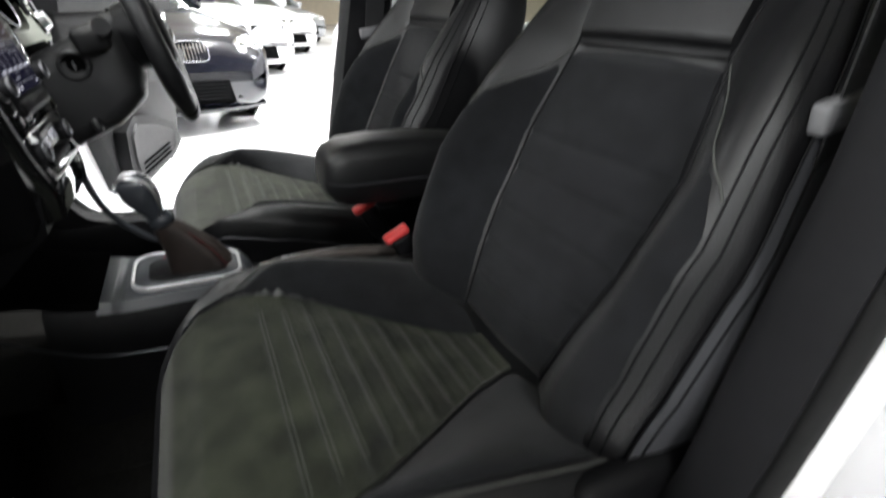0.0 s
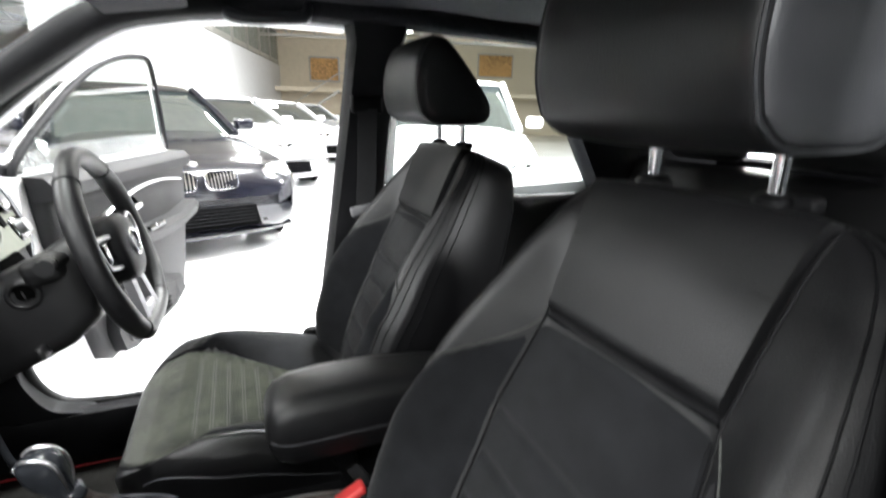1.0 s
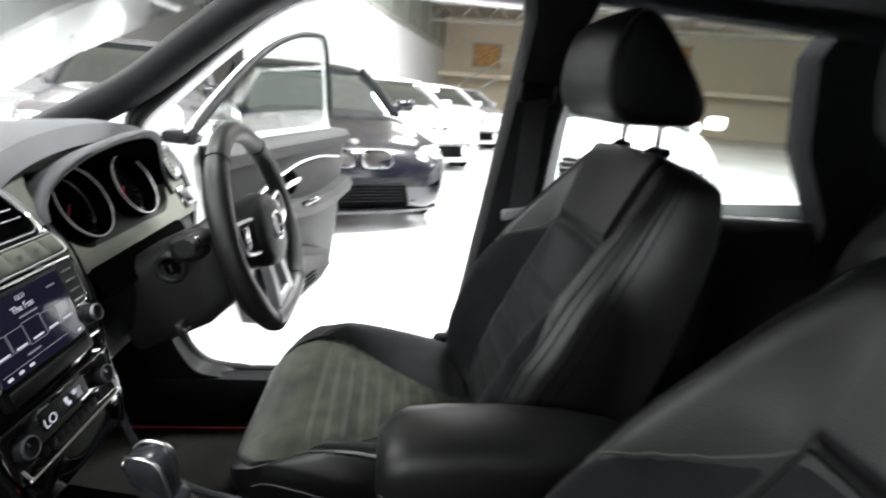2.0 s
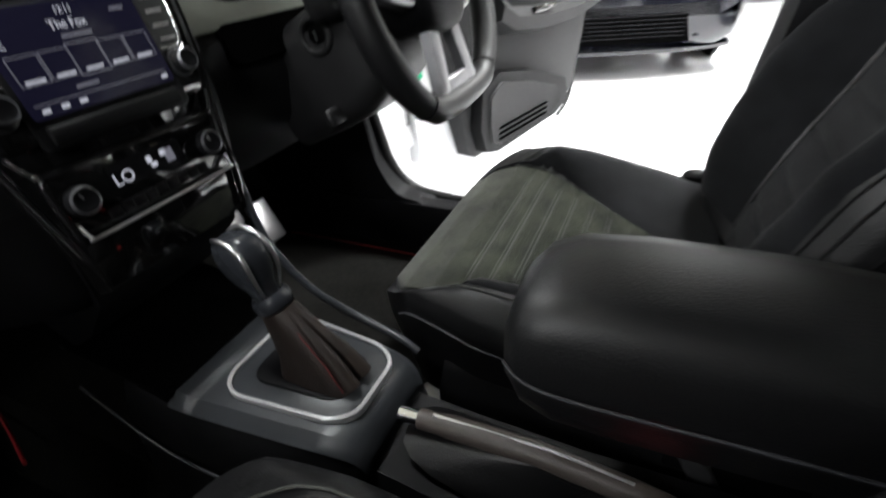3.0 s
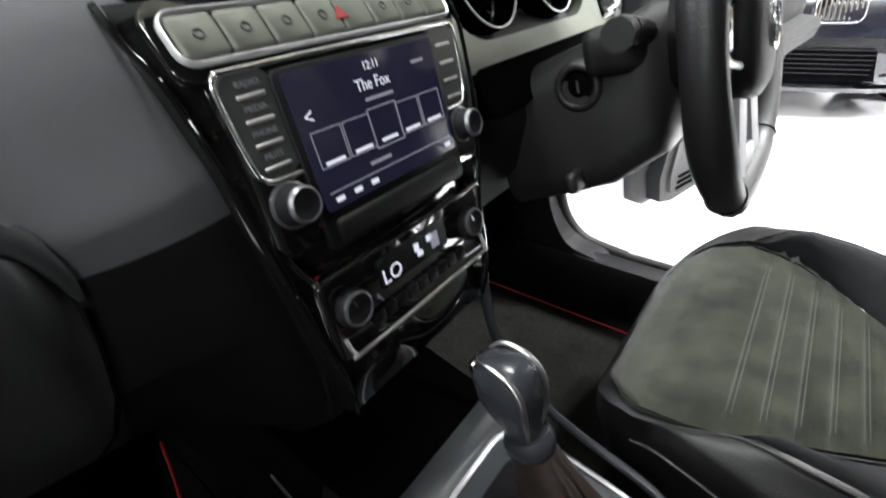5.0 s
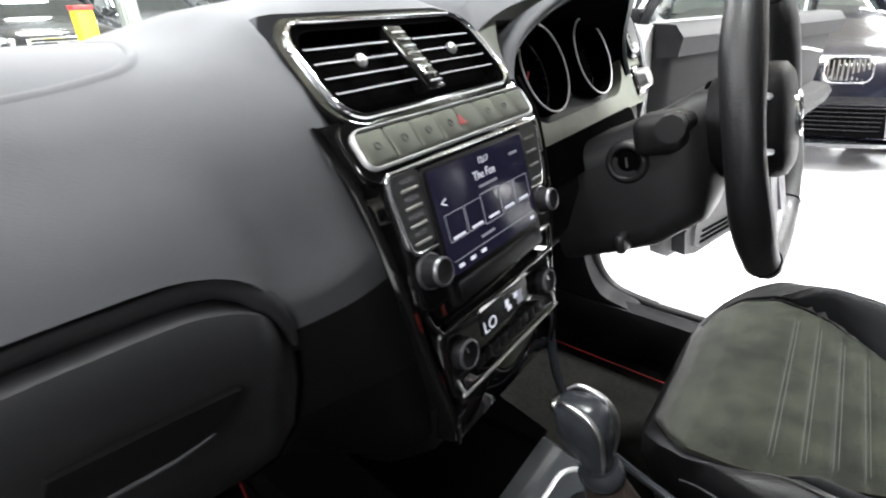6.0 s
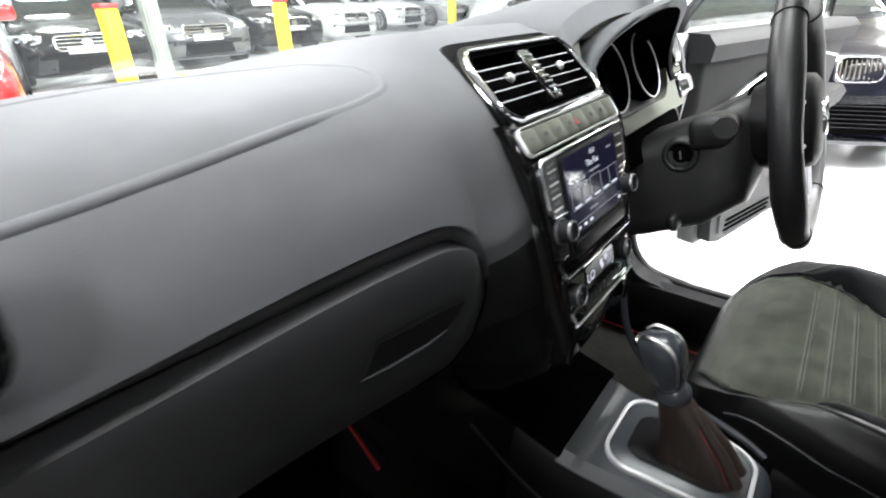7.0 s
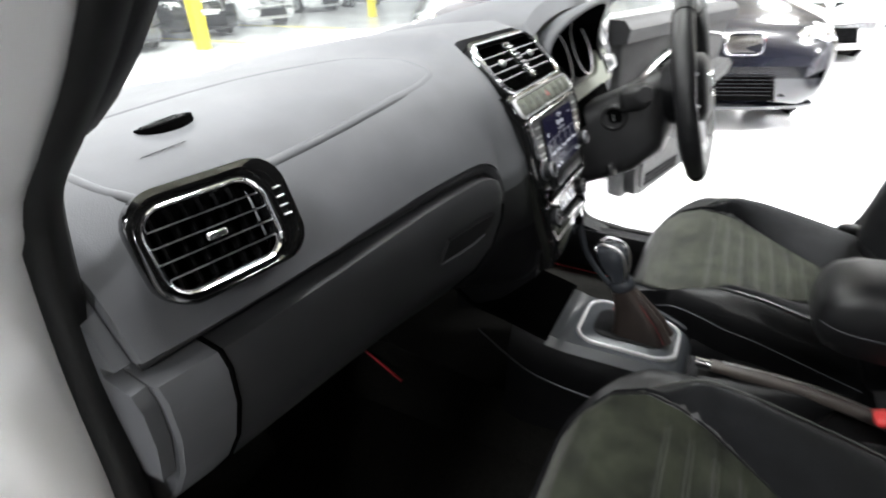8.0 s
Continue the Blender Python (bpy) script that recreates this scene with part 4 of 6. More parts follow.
# chrome lip between radio and climate panel, disc slot
m, h = on_stack(0.822, 0.840, 0.001)
part("chrome_strip", tube([m @ Vector(p) for p in smooth_line([(-0.094, 0.012, 0.003), (-0.086, -0.004, 0.006), (-0.07, -0.008, 0.006), (0.07, -0.008, 0.006), (0.086, -0.004, 0.006), (0.094, 0.012, 0.003)], 26)], 0.0020, 8), PIANO, stack)

# climate panel
m, h = on_stack(0.768, 0.826, 0.002)
m = m @ pose(0.002, -0.004, 0)
clim = part("climate_panel", plate(rounded(0.172, h, 0.008, 5), m @ pose(0, 0, 0.001), 0.01, 0.002), PIANO, stack)
for s in (-1, 1):
    kn = part("rotary_knob", lathe([(0.0128, 0.0), (0.0126, 0.006), (0.0112, 0.0085), (0.0105, 0.0096), (0.009, 0.0088), (0.002, 0.0084)], m @ pose(s * 0.0665, 0.004, 0), 30), KNOB, clim)
    part("knob_ring", lathe([(0.0100, 0.0088), (0.0116, 0.0080), (0.0115, 0.0095), (0.0102, 0.0104)], m @ pose(s * 0.0665, 0.004, 0), 30, ring=True), GUN, kn)
    part("pointer", box((-0.0006, 0.002, 0.0084), (0.0006, 0.007, 0.0094), m=m @ pose(s * 0.0665, 0.004, 0) @ Matrix.Rotation(radians(20), 4, "Z")), SATIN, kn, smooth=0)
disp = part("climate_display", plate(rounded(0.075, 0.022, 0.003, 3, 0.0, 0.010), m @ pose(0, 0, 0.0018), 0.001), GAUGE, clim)
letters("LO", 0.0150, (-0.026, 0.0065, 0.0022), SW, disp, m)
for x_, y_, w_, h_ in ((0.002, 0.012, 0.005, 0.006), (0.0045, 0.0065, 0.006, 0.004), (0.017, 0.013, 0.006, 0.005), (0.0225, 0.009, 0.009, 0.012)):
    part("display_mark", box((x_ - w_ / 2, y_ - h_ / 2, 0.0020), (x_ + w_ / 2, y_ + h_ / 2, 0.0024), m=m), SW if h_ < 0.01 else SG, disp, smooth=0)
for i in range(9):
    part("climate_key", plate(rounded(0.0112, 0.010, 0.0015, 3, -0.048 + i * 0.012, -0.0155), m @ pose(0, 0, 0.0035), 0.004, 0.0008), HARD, clim)
part("chrome_strip", tube([m @ Vector(p) for p in smooth_line([(-0.079, -0.013, 0.002), (-0.077, -0.024, 0.005), (-0.066, -0.0265, 0.006), (0.066, -0.0265, 0.006), (0.077, -0.024, 0.005), (0.079, -0.013, 0.002)], 30)], 0.0015, 8), SATIN, clim)
# edge chrome lights of the fascia and side spars
for s in (-1, 1):
    part("fascia_edge", tube([(x + 0.002, s * (w + 0.001), z + 0.001) for x, z, w in smooth_line(CPF, 30)], 0.0018, 6), PIANO, stack)
    if s > 0:
        part("side_spar", tube(smooth_line([(-0.300, s * 0.094, 0.775), (-0.292, s * 0.090, 0.72), (-0.275, s * 0.088, 0.665), (-0.235, s * 0.088, 0.618), (-0.19, s * 0.091, 0.590), (-0.12, s * 0.088, 0.572), (-0.09, s * 0.084, 0.560)], 24), 0.0042, 8, flat=1.3), GRAPHITE, stack)
part("stack_sides", loft([[(x, -w, z), (x, w, z), (-0.45, w, z), (-0.45, -w, z)] for x, w, z in ((-0.305, 0.088, 0.76), (-0.312, 0.084, 0.70), (-0.37, 0.082, 0.64), (-0.44, 0.082, 0.60))]), HARD, stack)

# ---- console, gear lever, handbrake, armrest ----
console = thing("centre_console", "satin grey console round the gear lever", "console")
sec = [(-0.50, 0.700, 0.085), (-0.44, 0.665, 0.086), (-0.39, 0.628, 0.087), (-0.345, 0.602, 0.088), (-0.30, 0.588, 0.088), (-0.25, 0.582, 0.084), (-0.18, 0.580, 0.078), (-0.11, 0.576, 0.070), (-0.085, 0.567, 0.064), (-0.075, 0.548, 0.060)]
bm = loft([[(x, -w - 0.025, 0.34), (x, -w - 0.012, z - 0.05), (x, -w, z - 0.012), (x, -w + 0.012, z), (x, w - 0.012, z), (x, w, z - 0.012), (x, w + 0.012, z - 0.05), (x, w + 0.025, 0.34)] for x, z, w in sec[3:]])
part("console_shell", bm, HARD, console, smooth=45)
bm = loft([[(x, -w + 0.001, z - 0.011), (x, -w + 0.013, z + 0.0015), (x, w - 0.013, z + 0.0015), (x, w - 0.001, z - 0.011), (x, w - 0.013, z - 0.006), (x, -w + 0.013, z - 0.006)] for x, z, w in smooth_line([(-0.288, 0.5885, 0.0885), (-0.27, 0.5865, 0.0875)] + [(x, z + 0.0012, w + 0.0008) for x, z, w in sec[5:]], 20)])
part("console_top", bm, CONSOLE, console, smooth=45)
bm = loft([[(x, -w - 0.03, 0.33), (x, -w - 0.004, z - 0.04), (x, -w + 0.012, z), (x, w - 0.012, z), (x, w + 0.004, z - 0.04), (x, w + 0.03, 0.33)] for x, z, w in ((-0.076, 0.535, 0.062), (0.0, 0.525, 0.064), (0.1, 0.52, 0.064), (0.3, 0.52, 0.066), (0.55, 0.50, 0.07))])
part("rear_console", bm, HARD, console, smooth=45)
# black sheet painted for the dark inside of the open tray
part("storage_tray", loft([[(x, -0.088, z), (x, 0.088, z), (x, 0.086, z + 0.006), (x, -0.086, z + 0.006)] for x, z in ((-0.50, 0.67), (-0.42, 0.612), (-0.36, 0.604), (-0.335, 0.598), (-0.284, 0.586))]), DARKHOLE, console, "black sheet for the shaded open tray ahead of the gear lever")
rm = frame_at((-0.172, 0.004, 0.583), (0, 1, 0), (-1, 0, 0.03))


def taper(w0, w1, h, r, k=6):
    return [(x * (w0 + (w1 - w0) * (y / h + 0.5)) / w1, y) for x, y in rounded(w1, h, r, k)]


part("gear_surround", plate(taper(0.100, 0.128, 0.152, 0.034), rm @ pose(0, 0, 0.003), 0.01, 0.004), CONSOLE, console)
part("surround_ring", ring_plate(taper(0.103, 0.131, 0.155, 0.035), taper(0.096, 0.123, 0.146, 0.031), rm @ pose(0, 0, 0.005), 0.008, 0.0015), SILVER, console, "bright satin ring round the gear gate")
part("gate_panel", plate(taper(0.064, 0.080, 0.110, 0.022), rm @ pose(0, 0, 0.0055), 0.006, 0.002), HARD, console)
for i in range(4):
    part("gate_mark", box((-0.002, -0.0018, 0), (0.002, 0.0018, 0.0006), m=rm @ pose(0.043, 0.034 - i * 0.010, 0.0040)), glow("gate_red", (1, 0.05, 0.05), 0.5 if i == 2 else 0.2), console, smooth=0)
part("side_seam", tube(smooth_line([(-0.40, -0.1035, 0.580), (-0.316, -0.1045, 0.530), (-0.25, -0.1045, 0.516), (-0.17, -0.1000, 0.512), (-0.08, -0.086, 0.512)], 16), 0.0016, 6), CONSOLE, console)
lever = thing("gear_lever", "automatic gear lever with chrome cap and stitched gaiter", "gear lever")


def oval(o, a, b, ax, k=18, sq=2.6):
    """A rounded oval ring round o, across ax."""
    ax = Vector(ax).normalized()
    u = Vector((0, 1, 0))
    v = ax.cross(u)
    pts = []
    for i in range(k):
        t = 2 * math.pi * i / k
        c, s = math.cos(t), math.sin(t)
        pts.append(Vector(o) + u * a * math.copysign(abs(c) ** (2 / sq), c) + v * b * math.copysign(abs(s) ** (2 / sq), s))
    return pts


bm = loft([oval(o, a, b, ax, 20, q) for o, a, b, ax, q in (((-0.156, 0.002, 0.587), 0.027, 0.042, (0, 0, 1), 5), ((-0.160, 0.002, 0.600), 0.026, 0.038, (-0.15, 0, 1), 4.5), ((-0.168, 0.001, 0.618), 0.022, 0.031, (-0.30, 0, 1), 3.6), ((-0.179, 0, 0.640), 0.0185, 0.024, (-0.42, 0, 1), 3), ((-0.192, 0, 0.664), 0.0165, 0.018, (-0.45, 0, 1), 2.2))])
part("gaiter", bm, BOOT, lever, "dark brown stitched leather gaiter")
for s in (-1, 1):
    part("gaiter_seam", tube([(-0.117, s * 0.021, 0.594), (-0.134, s * 0.0175, 0.620), (-0.158, s * 0.0135, 0.645), (-0.178, s * 0.009, 0.668)], 0.0007, 5), DIMRED, lever)
    part("gaiter_fold", tube([(-0.113, s * 0.011, 0.592), (-0.132, s * 0.009, 0.621), (-0.157, s * 0.006, 0.648), (-0.175, s * 0.004, 0.668)], [0.009, 0.0075, 0.005, 0.002], 8), BOOT, lever)
part("neck_ring", loft([oval((-0.193 - 0.45 * d, 0, 0.666 + d), r, r * 1.05, (-0.45, 0, 1), 20, 2.2) for d, r in ((0, 0.0175), (0.004, 0.019), (0.010, 0.0185), (0.014, 0.0165))]), GRAPHITE, lever)
bm = loft([oval(o, a, b, ax, 24, q) for o, a, b, ax, q in (((-0.199, 0, 0.678), 0.0150, 0.0165, (-0.45, 0, 1), 2.2), ((-0.205, 0, 0.692), 0.0165, 0.0185, (-0.42, 0, 1), 2.4), ((-0.212, 0, 0.708), 0.0210, 0.0250, (-0.4, 0, 1), 2.8), ((-0.219, 0, 0.724), 0.0232, 0.0280, (-0.4, 0, 1), 3),
      ((-0.224, 0, 0.740), 0.0228, 0.0278, (-0.3, 0, 1), 3), ((-0.227, 0, 0.750), 0.0200, 0.0245, (-0.2, 0, 1), 2.8), ((-0.228, 0, 0.756), 0.012, 0.016, (-0.2, 0, 1), 2.5))])
knob = part("knob", bm, GRAPHITE, lever, "glossy dark gear knob", smooth=60)
for s in (-1, 1):
    line = smooth_line([(-0.190, s * 0.0120, 0.684), (-0.190, s * 0.0185, 0.704), (-0.193, s * 0.0205, 0.724), (-0.200, s * 0.0195, 0.742), (-0.214, s * 0.0185, 0.754), (-0.236, s * 0.0170, 0.757), (-0.247, s * 0.012, 0.750)], 26)
    part("chrome_stripe", tube(line, [0.0012 + 0.0020 * math.sin(math.pi * i / 25) for i in range(26)], 8), SATIN, knob, smooth=60)
part("release_button", box((-0.004, -0.010, -0.007), (0.004, 0.010, 0.007), 0.003, 2, pose(-0.2515, 0, 0.736, 0, -18, 0)), CHROME, knob)

shrink = Matrix.Translation((-0.199, 0, 0.676)) @ Matrix.Scale(0.82, 4) @ Matrix.Translation((0.199, 0, -0.676))
for ob in [knob] + list(knob.children):
    ob.data.transform(shrink)

brake = thing("handbrake", "leather-trimmed handbrake lever with chrome button", "handbrake")
part("grip", tube(smooth_line([(-0.045, -0.004, 0.568), (0.0, -0.004, 0.571), (0.08, -0.004, 0.571), (0.16, -0.004, 0.560), (0.22, -0.004, 0.545)], 16), [0.0100] * 3 + [0.0115] * 10 + [0.0105] * 3, 12), WOODG, brake)
part("button", tube([(-0.066, -0.004, 0.567), (-0.044, -0.004, 0.568)], 0.0085, 12), CHROME, brake)
part("strip", tube([(-0.03, -0.004, 0.5805), (0.08, -0.004, 0.5825), (0.15, -0.004, 0.573)], 0.0018, 6), SATIN, brake)
part("gaiter", loft([oval(o, a, b, (0.3, 0, 1), 16, 3) for o, a, b in (((0.02, 0.0, 0.526), 0.040, 0.085), ((0.05, 0.0, 0.545), 0.026, 0.06), ((0.09, -0.002, 0.566), 0.015, 0.03))]), LEATHER, brake)

arm = thing("armrest", "black leather centre armrest folded down", "armrest")
bm = loft([[(x, 0.004 + sy * w, z) for sy, z in ((-0.82, z1), (-0.97, z1 + 0.2 * (z0 - z1)), (-1, z1 + 0.45 * (z0 - z1)), (-0.97, z1 + 0.75 * (z0 - z1)), (-0.85, z1 + 0.93 * (z0 - z1)), (-0.5, z0), (0, z0 + 0.003), (0.5, z0), (0.85, z1 + 0.93 * (z0 - z1)), (0.97, z1 + 0.75 * (z0 - z1)), (1, z1 + 0.45 * (z0 - z1)), (0.97, z1 + 0.2 * (z0 - z1)), (0.82, z1))]
           for x, z0, z1, w in ((x + 0.010, z0 - 0.024, z1 - 0.020, w) for x, z0, z1, w in ((0.036, 0.758, 0.728, 0.030), (0.040, 0.774, 0.714, 0.044), (0.052, 0.788, 0.702, 0.055), (0.075, 0.798, 0.696, 0.060), (0.12, 0.803, 0.695, 0.061), (0.20, 0.804, 0.698, 0.061), (0.28, 0.798, 0.703, 0.060), (0.35, 0.785, 0.700, 0.058), (0.40, 0.76, 0.70, 0.05)))])
part("pad", bm, LEATHER, arm, smooth=60)
for s in (-1, 1):
    part("side_seam", tube(smooth_line([(0.050, 0.004 + s * 0.046, 0.716), (0.083, 0.004 + s * 0.0610, 0.714), (0.2, 0.004 + s * 0.062, 0.716), (0.34, 0.004 + s * 0.059, 0.714)], 18), 0.0014, 6), PIPING, arm)
part("stem", box((0.27, -0.03, 0.50), (0.36, 0.04, 0.72), 0.02, 2), HARD, arm)


# ---- front seats ----
BACK_LINE = smooth_line([(0.190, 0.555), (0.230, 0.66), (0.288, 0.78), (0.338, 0.90), (0.376, 1.00), (0.404, 1.07), (0.424, 1.100)], 201)


def back_face(h):
    """The middle line of a backrest's face: x and z for h from its foot to its top."""
    return BACK_LINE[int(round(h * 200))]


def back_half_width(h):
    return float(np.interp(h, [0, 0.167, 0.333, 0.5, 0.667, 0.80, 0.88, 0.94, 0.98, 1.0], [0.222, 0.240, 0.243, 0.222, 0.196, 0.176, 0.160, 0.138, 0.112, 0.085]))


def panel_edge(h):
    """Half the width of the middle panel of a backrest."""
    return float(np.interp(h, [0, 0.12, 0.25, 0.4, 0.56, 0.7, 0.95], [0.085, 0.100, 0.121, 0.130, 0.112, 0.116, 0.126]))


def back_bulge(h, y):
    """How far the side bolsters stand out before the middle of the face."""
    top = float(np.interp(h, [0, 0.12, 0.3, 0.45, 0.6, 0.75, 0.9, 1.0], [0.035, 0.070, 0.088, 0.072, 0.040, 0.016, 0.004, 0.0]))
    w, e = back_half_width(h), panel_edge(h)
    over = max(0.0, (abs(y) / w - 0.78) / 0.22)
    return top * ease(abs(y), e - 0.01, e + 0.075) - (0.016 + 0.30 * top) * over ** 2.2


def back_point(h, y, lift=0.0):
    x, z = back_face(h)
    d = back_bulge(h, y) + lift
    return (x - d * 0.90, y, z + d * 0.38)


def back_depth(h):
    return float(np.interp(h, [0, 0.3, 0.7, 0.9, 0.96, 1], [0.15, 0.15, 0.135, 0.110, 0.085, 0.045]))


def cushion_z(x, y):
    mid = float(np.interp(x, [-0.228, -0.224, -0.214, -0.195, -0.165, -0.12, -0.05, 0.05, 0.15, 0.25], [0.500, 0.522, 0.545, 0.566, 0.583, 0.596, 0.597, 0.577, 0.560, 0.550]))
    rise = float(np.interp(x, [-0.228, -0.165, -0.12, -0.08, 0.0, 0.06, 0.12, 0.25], [0.0, 0.016, 0.032, 0.037, 0.046, 0.046, 0.043, 0.030]))
    e = panel_half(x)
    return mid + rise * ease(abs(y), e - 0.006, max(0.205, e + 0.03)) - 0.036 * max(0.0, (abs(y) - 0.216) / 0.034) ** 2


def cushion_half(x):
    return float(np.interp(x, [-0.228, -0.224, -0.214, -0.195, -0.165, -0.12, -0.05, 0.1, 0.25], [0.085, 0.118, 0.150, 0.182, 0.210, 0.232, 0.246, 0.25, 0.25]))


def panel_half(x):
    return float(np.interp(x, [-0.220, -0.208, -0.19, -0.165, -0.12, -0.08, -0.03, 0.03, 0.08, 0.13, 0.18, 0.22], [0.095, 0.126, 0.160, 0.188, 0.198, 0.188, 0.162, 0.124, 0.092, 0.062, 0.042, 0.036]))


HEAD = [(0.316, 1.168), (0.307, 1.195), (0.305, 1.225), (0.309, 1.262), (0.318, 1.290), (0.332, 1.308), (0.350, 1.313), (0.370, 1.303), (0.398, 1.275), (0.430, 1.238), (0.456, 1.204), (0.467, 1.180), (0.464, 1.162), (0.448, 1.151), (0.400, 1.147), (0.345, 1.149)]


def head_ring(y, k, drop=0.0):
    """The headrest's side outline, shrunk by k about its middle, at y."""
    cx, cz = 0.378, 1.222
    return [(cx + 0.006 + (x - cx) * k, y * 0.96, cz - 0.008 + (z - cz) * k - drop) for x, z, *_ in smooth_line(HEAD + HEAD[:1], 49)[:-1]]


def front_seat(label, sag, grey):
    """sag lowers the cushion, as the height lever does; grey is the door side, whose leather is painted as if lit."""
    seat = thing("front_seat", label, "seat", "front seats")

    def top(x, y, lift=0.0):
        return (x, y, cushion_z(x, y) + lift - sag)
    # cushion body in leather
    rings = []
    for x in (-0.228, -0.226, -0.222, -0.214, *np.linspace(-0.206, 0.25, 34)):
        w = cushion_half(x)
        face = [top(x, w * f) for f in (-1, -0.985, *np.linspace(-0.97, 0.97, 39), 0.985, 1)]
        xb = x + 0.018 if x < -0.15 else x
        low = cushion_z(x, w) - sag
        rings.append([(x + 0.004, -w - 0.001, low - 0.034), *face, (x + 0.004, w + 0.001, low - 0.034), (xb, w - 0.012, 0.445), (xb, -w + 0.012, 0.445)])
    cushion = part("cushion", loft(rings), LEATHER, seat, smooth=60)
    # suede middle with cross flutes
    rows = []
    for i in range(161):
        x = -0.215 + 0.435 * i / 160
        hw = panel_half(x)
        flute = -0.0040 * ease(x, -0.098, -0.088) * math.exp(-((((x + 0.088) / 0.029 + 0.5) % 1 - 0.5) / 0.13) ** 2)
        edge = -0.006 * (1 - ease(i, 0, 6))
        rows.append([top(x, hw * f, 0.0058 + flute * (1 - abs(f) ** 8) + edge - (0.0075 if abs(f) == 1 else 0)) for f in (-1, -0.985, -0.94, -0.8, -0.6, -0.3, 0, 0.3, 0.6, 0.8, 0.94, 0.985, 1)])
    part("seat_panel", loft(rows, closed=False), SUEDE, cushion, "dark suede seat panel with cross flutes", smooth=60)
    for s in (-1, 1):
        line = [(x, s * (panel_half(x) + 0.002)) for x in np.linspace(-0.208, 0.2, 40)]
        part("piping", tube([top(x, y, 0.002) for x, y in line], 0.0016, 6), HARD, cushion)
        rows = [[top(x, s * (a + (b - a) * f), 0.0062 * math.sin(math.pi * f) ** 0.3 - 0.0008) for f in (0, 0.06, 0.2, 0.4, 0.6, 0.8, 0.94, 1.0)] for x, a, b in ((x, panel_half(x) + 0.004, max(panel_half(x) + 0.006, cushion_half(x) - 0.034)) for x in np.linspace(-0.185, 0.21, 34))]
        part("bolster", loft(rows, closed=False), BLACKSUEDE, cushion, "black suede face of the thigh bolster", smooth=60)
        part("side_seam", tube([top(x, s * (cushion_half(x) - 0.0275), 0.0005) for x in np.linspace(-0.17, 0.22, 30)], 0.0014, 5), STITCH, cushion)
        part("lower_seam", tube([(x, s * (cushion_half(x) + 0.0005), cushion_z(x, cushion_half(x)) - sag - 0.034) for x in np.linspace(-0.16, 0.22, 24)], 0.0018, 5), PIPING, cushion)
    for i in range(10):
        x = -0.088 + 0.029 * i
        if x < 0.2:
            for d in (-0.0024, 0.0024):
                part("flute_stitch", tube([top(x + d, y, 0.0034) for y in np.linspace(-panel_half(x) * 0.93, panel_half(x) * 0.93, 11)], 0.0005, 4), STITCH, cushion)
    part("seat_base", box((-0.15, -0.225, 0.36), (0.22, 0.225, 0.452), 0.03, 2), HARD, seat)
    for s in (-1, 1):
        part("side_valance", loft([[(x, s * y, z) for y, z in ((0.225, 0.40), (0.254, 0.42), (0.256, 0.49), (0.235, 0.52))] for x in (-0.12, -0.08, 0.1, 0.24, 0.27)]), HARD, seat)
        part("seat_rail", box((-0.20, s * 0.17 - 0.02, 0.335), (0.30, s * 0.17 + 0.02, 0.365), 0.004, 1), STEEL, seat)
    # backrest body
    rings = []
    for h in (*np.arange(0, 0.94, 0.02), 0.94, 0.96, 0.98, 0.99, 1.0):
        w, (x, z), dp = back_half_width(h), back_face(h), back_depth(h)
        fr = [back_point(h, w * f) for f in (-1, -0.985, *np.linspace(-0.97, 0.97, 41), 0.985, 1)]
        bk = [(x + dp * 0.90, w * f, z - dp * 0.30) for f in (0.90, 0.6, 0, -0.6, -0.90)]
        rings.append([*fr, (x + dp * 0.45, w * 1.005, z - dp * 0.16), (x + dp * 0.80, w * 0.975, z - dp * 0.27), *bk, (x + dp * 0.80, -w * 0.975, z - dp * 0.27), (x + dp * 0.45, -w * 1.005, z - dp * 0.16)])
    back = part("backrest", loft(rings), LEATHER, seat, smooth=60)

    def panel(h0, h1, name, material, flutes, lift, label=""):
        rows = []
        for i in range(101):
            h = h0 + (h1 - h0) * i / 100
            f_ = -0.0036 * math.exp(-((((h - 0.05) / 0.068 + 0.5) % 1 - 0.5) / 0.11) ** 2) * (1 - ease(h, 0.40, 0.46)) if flutes else 0
            e_ = -0.010 * (1 - ease(i, 0, 7)) - 0.010 * ease(i, 93, 100)
            w = panel_edge(h) - 0.002
            rows.append([back_point(h, w * f, lift + 0.004 * (1 - f * f) + (f_ + e_) * (1 if abs(f) < 1 else 0.4) - (lift + 0.003 if abs(f) == 1 else 0)) for f in (-1, -0.98, -0.93, -0.8, -0.6, -0.3, 0, 0.3, 0.6, 0.8, 0.93, 0.98, 1)])
        return part(name, loft(rows, closed=False), material, back, label, smooth=60)
    panel(0.03, 0.565, "back_panel", BLACKSUEDE, True, 0.005, "black suede back panel with cross flutes")
    panel(0.566, 0.965, "shoulder_panel", LEATHER, False, 0.011)
    for s in (-1, 1):
        rows = []
        for i in range(15):
            f = i / 14
            hb = 0.555 - 0.17 * f ** 0.8
            rows.append([back_point(h, s * (panel_edge(h) + 0.004 + (back_half_width(h) * 0.90 - panel_edge(h) - 0.004) * f), 0.0056 * math.sin(math.pi * f) ** 0.3 - 0.0008 - 0.0056 * ease(j, 22, 24)) for j, h in ((j, 0.05 + (hb - 0.05) * j / 24) for j in range(25))])
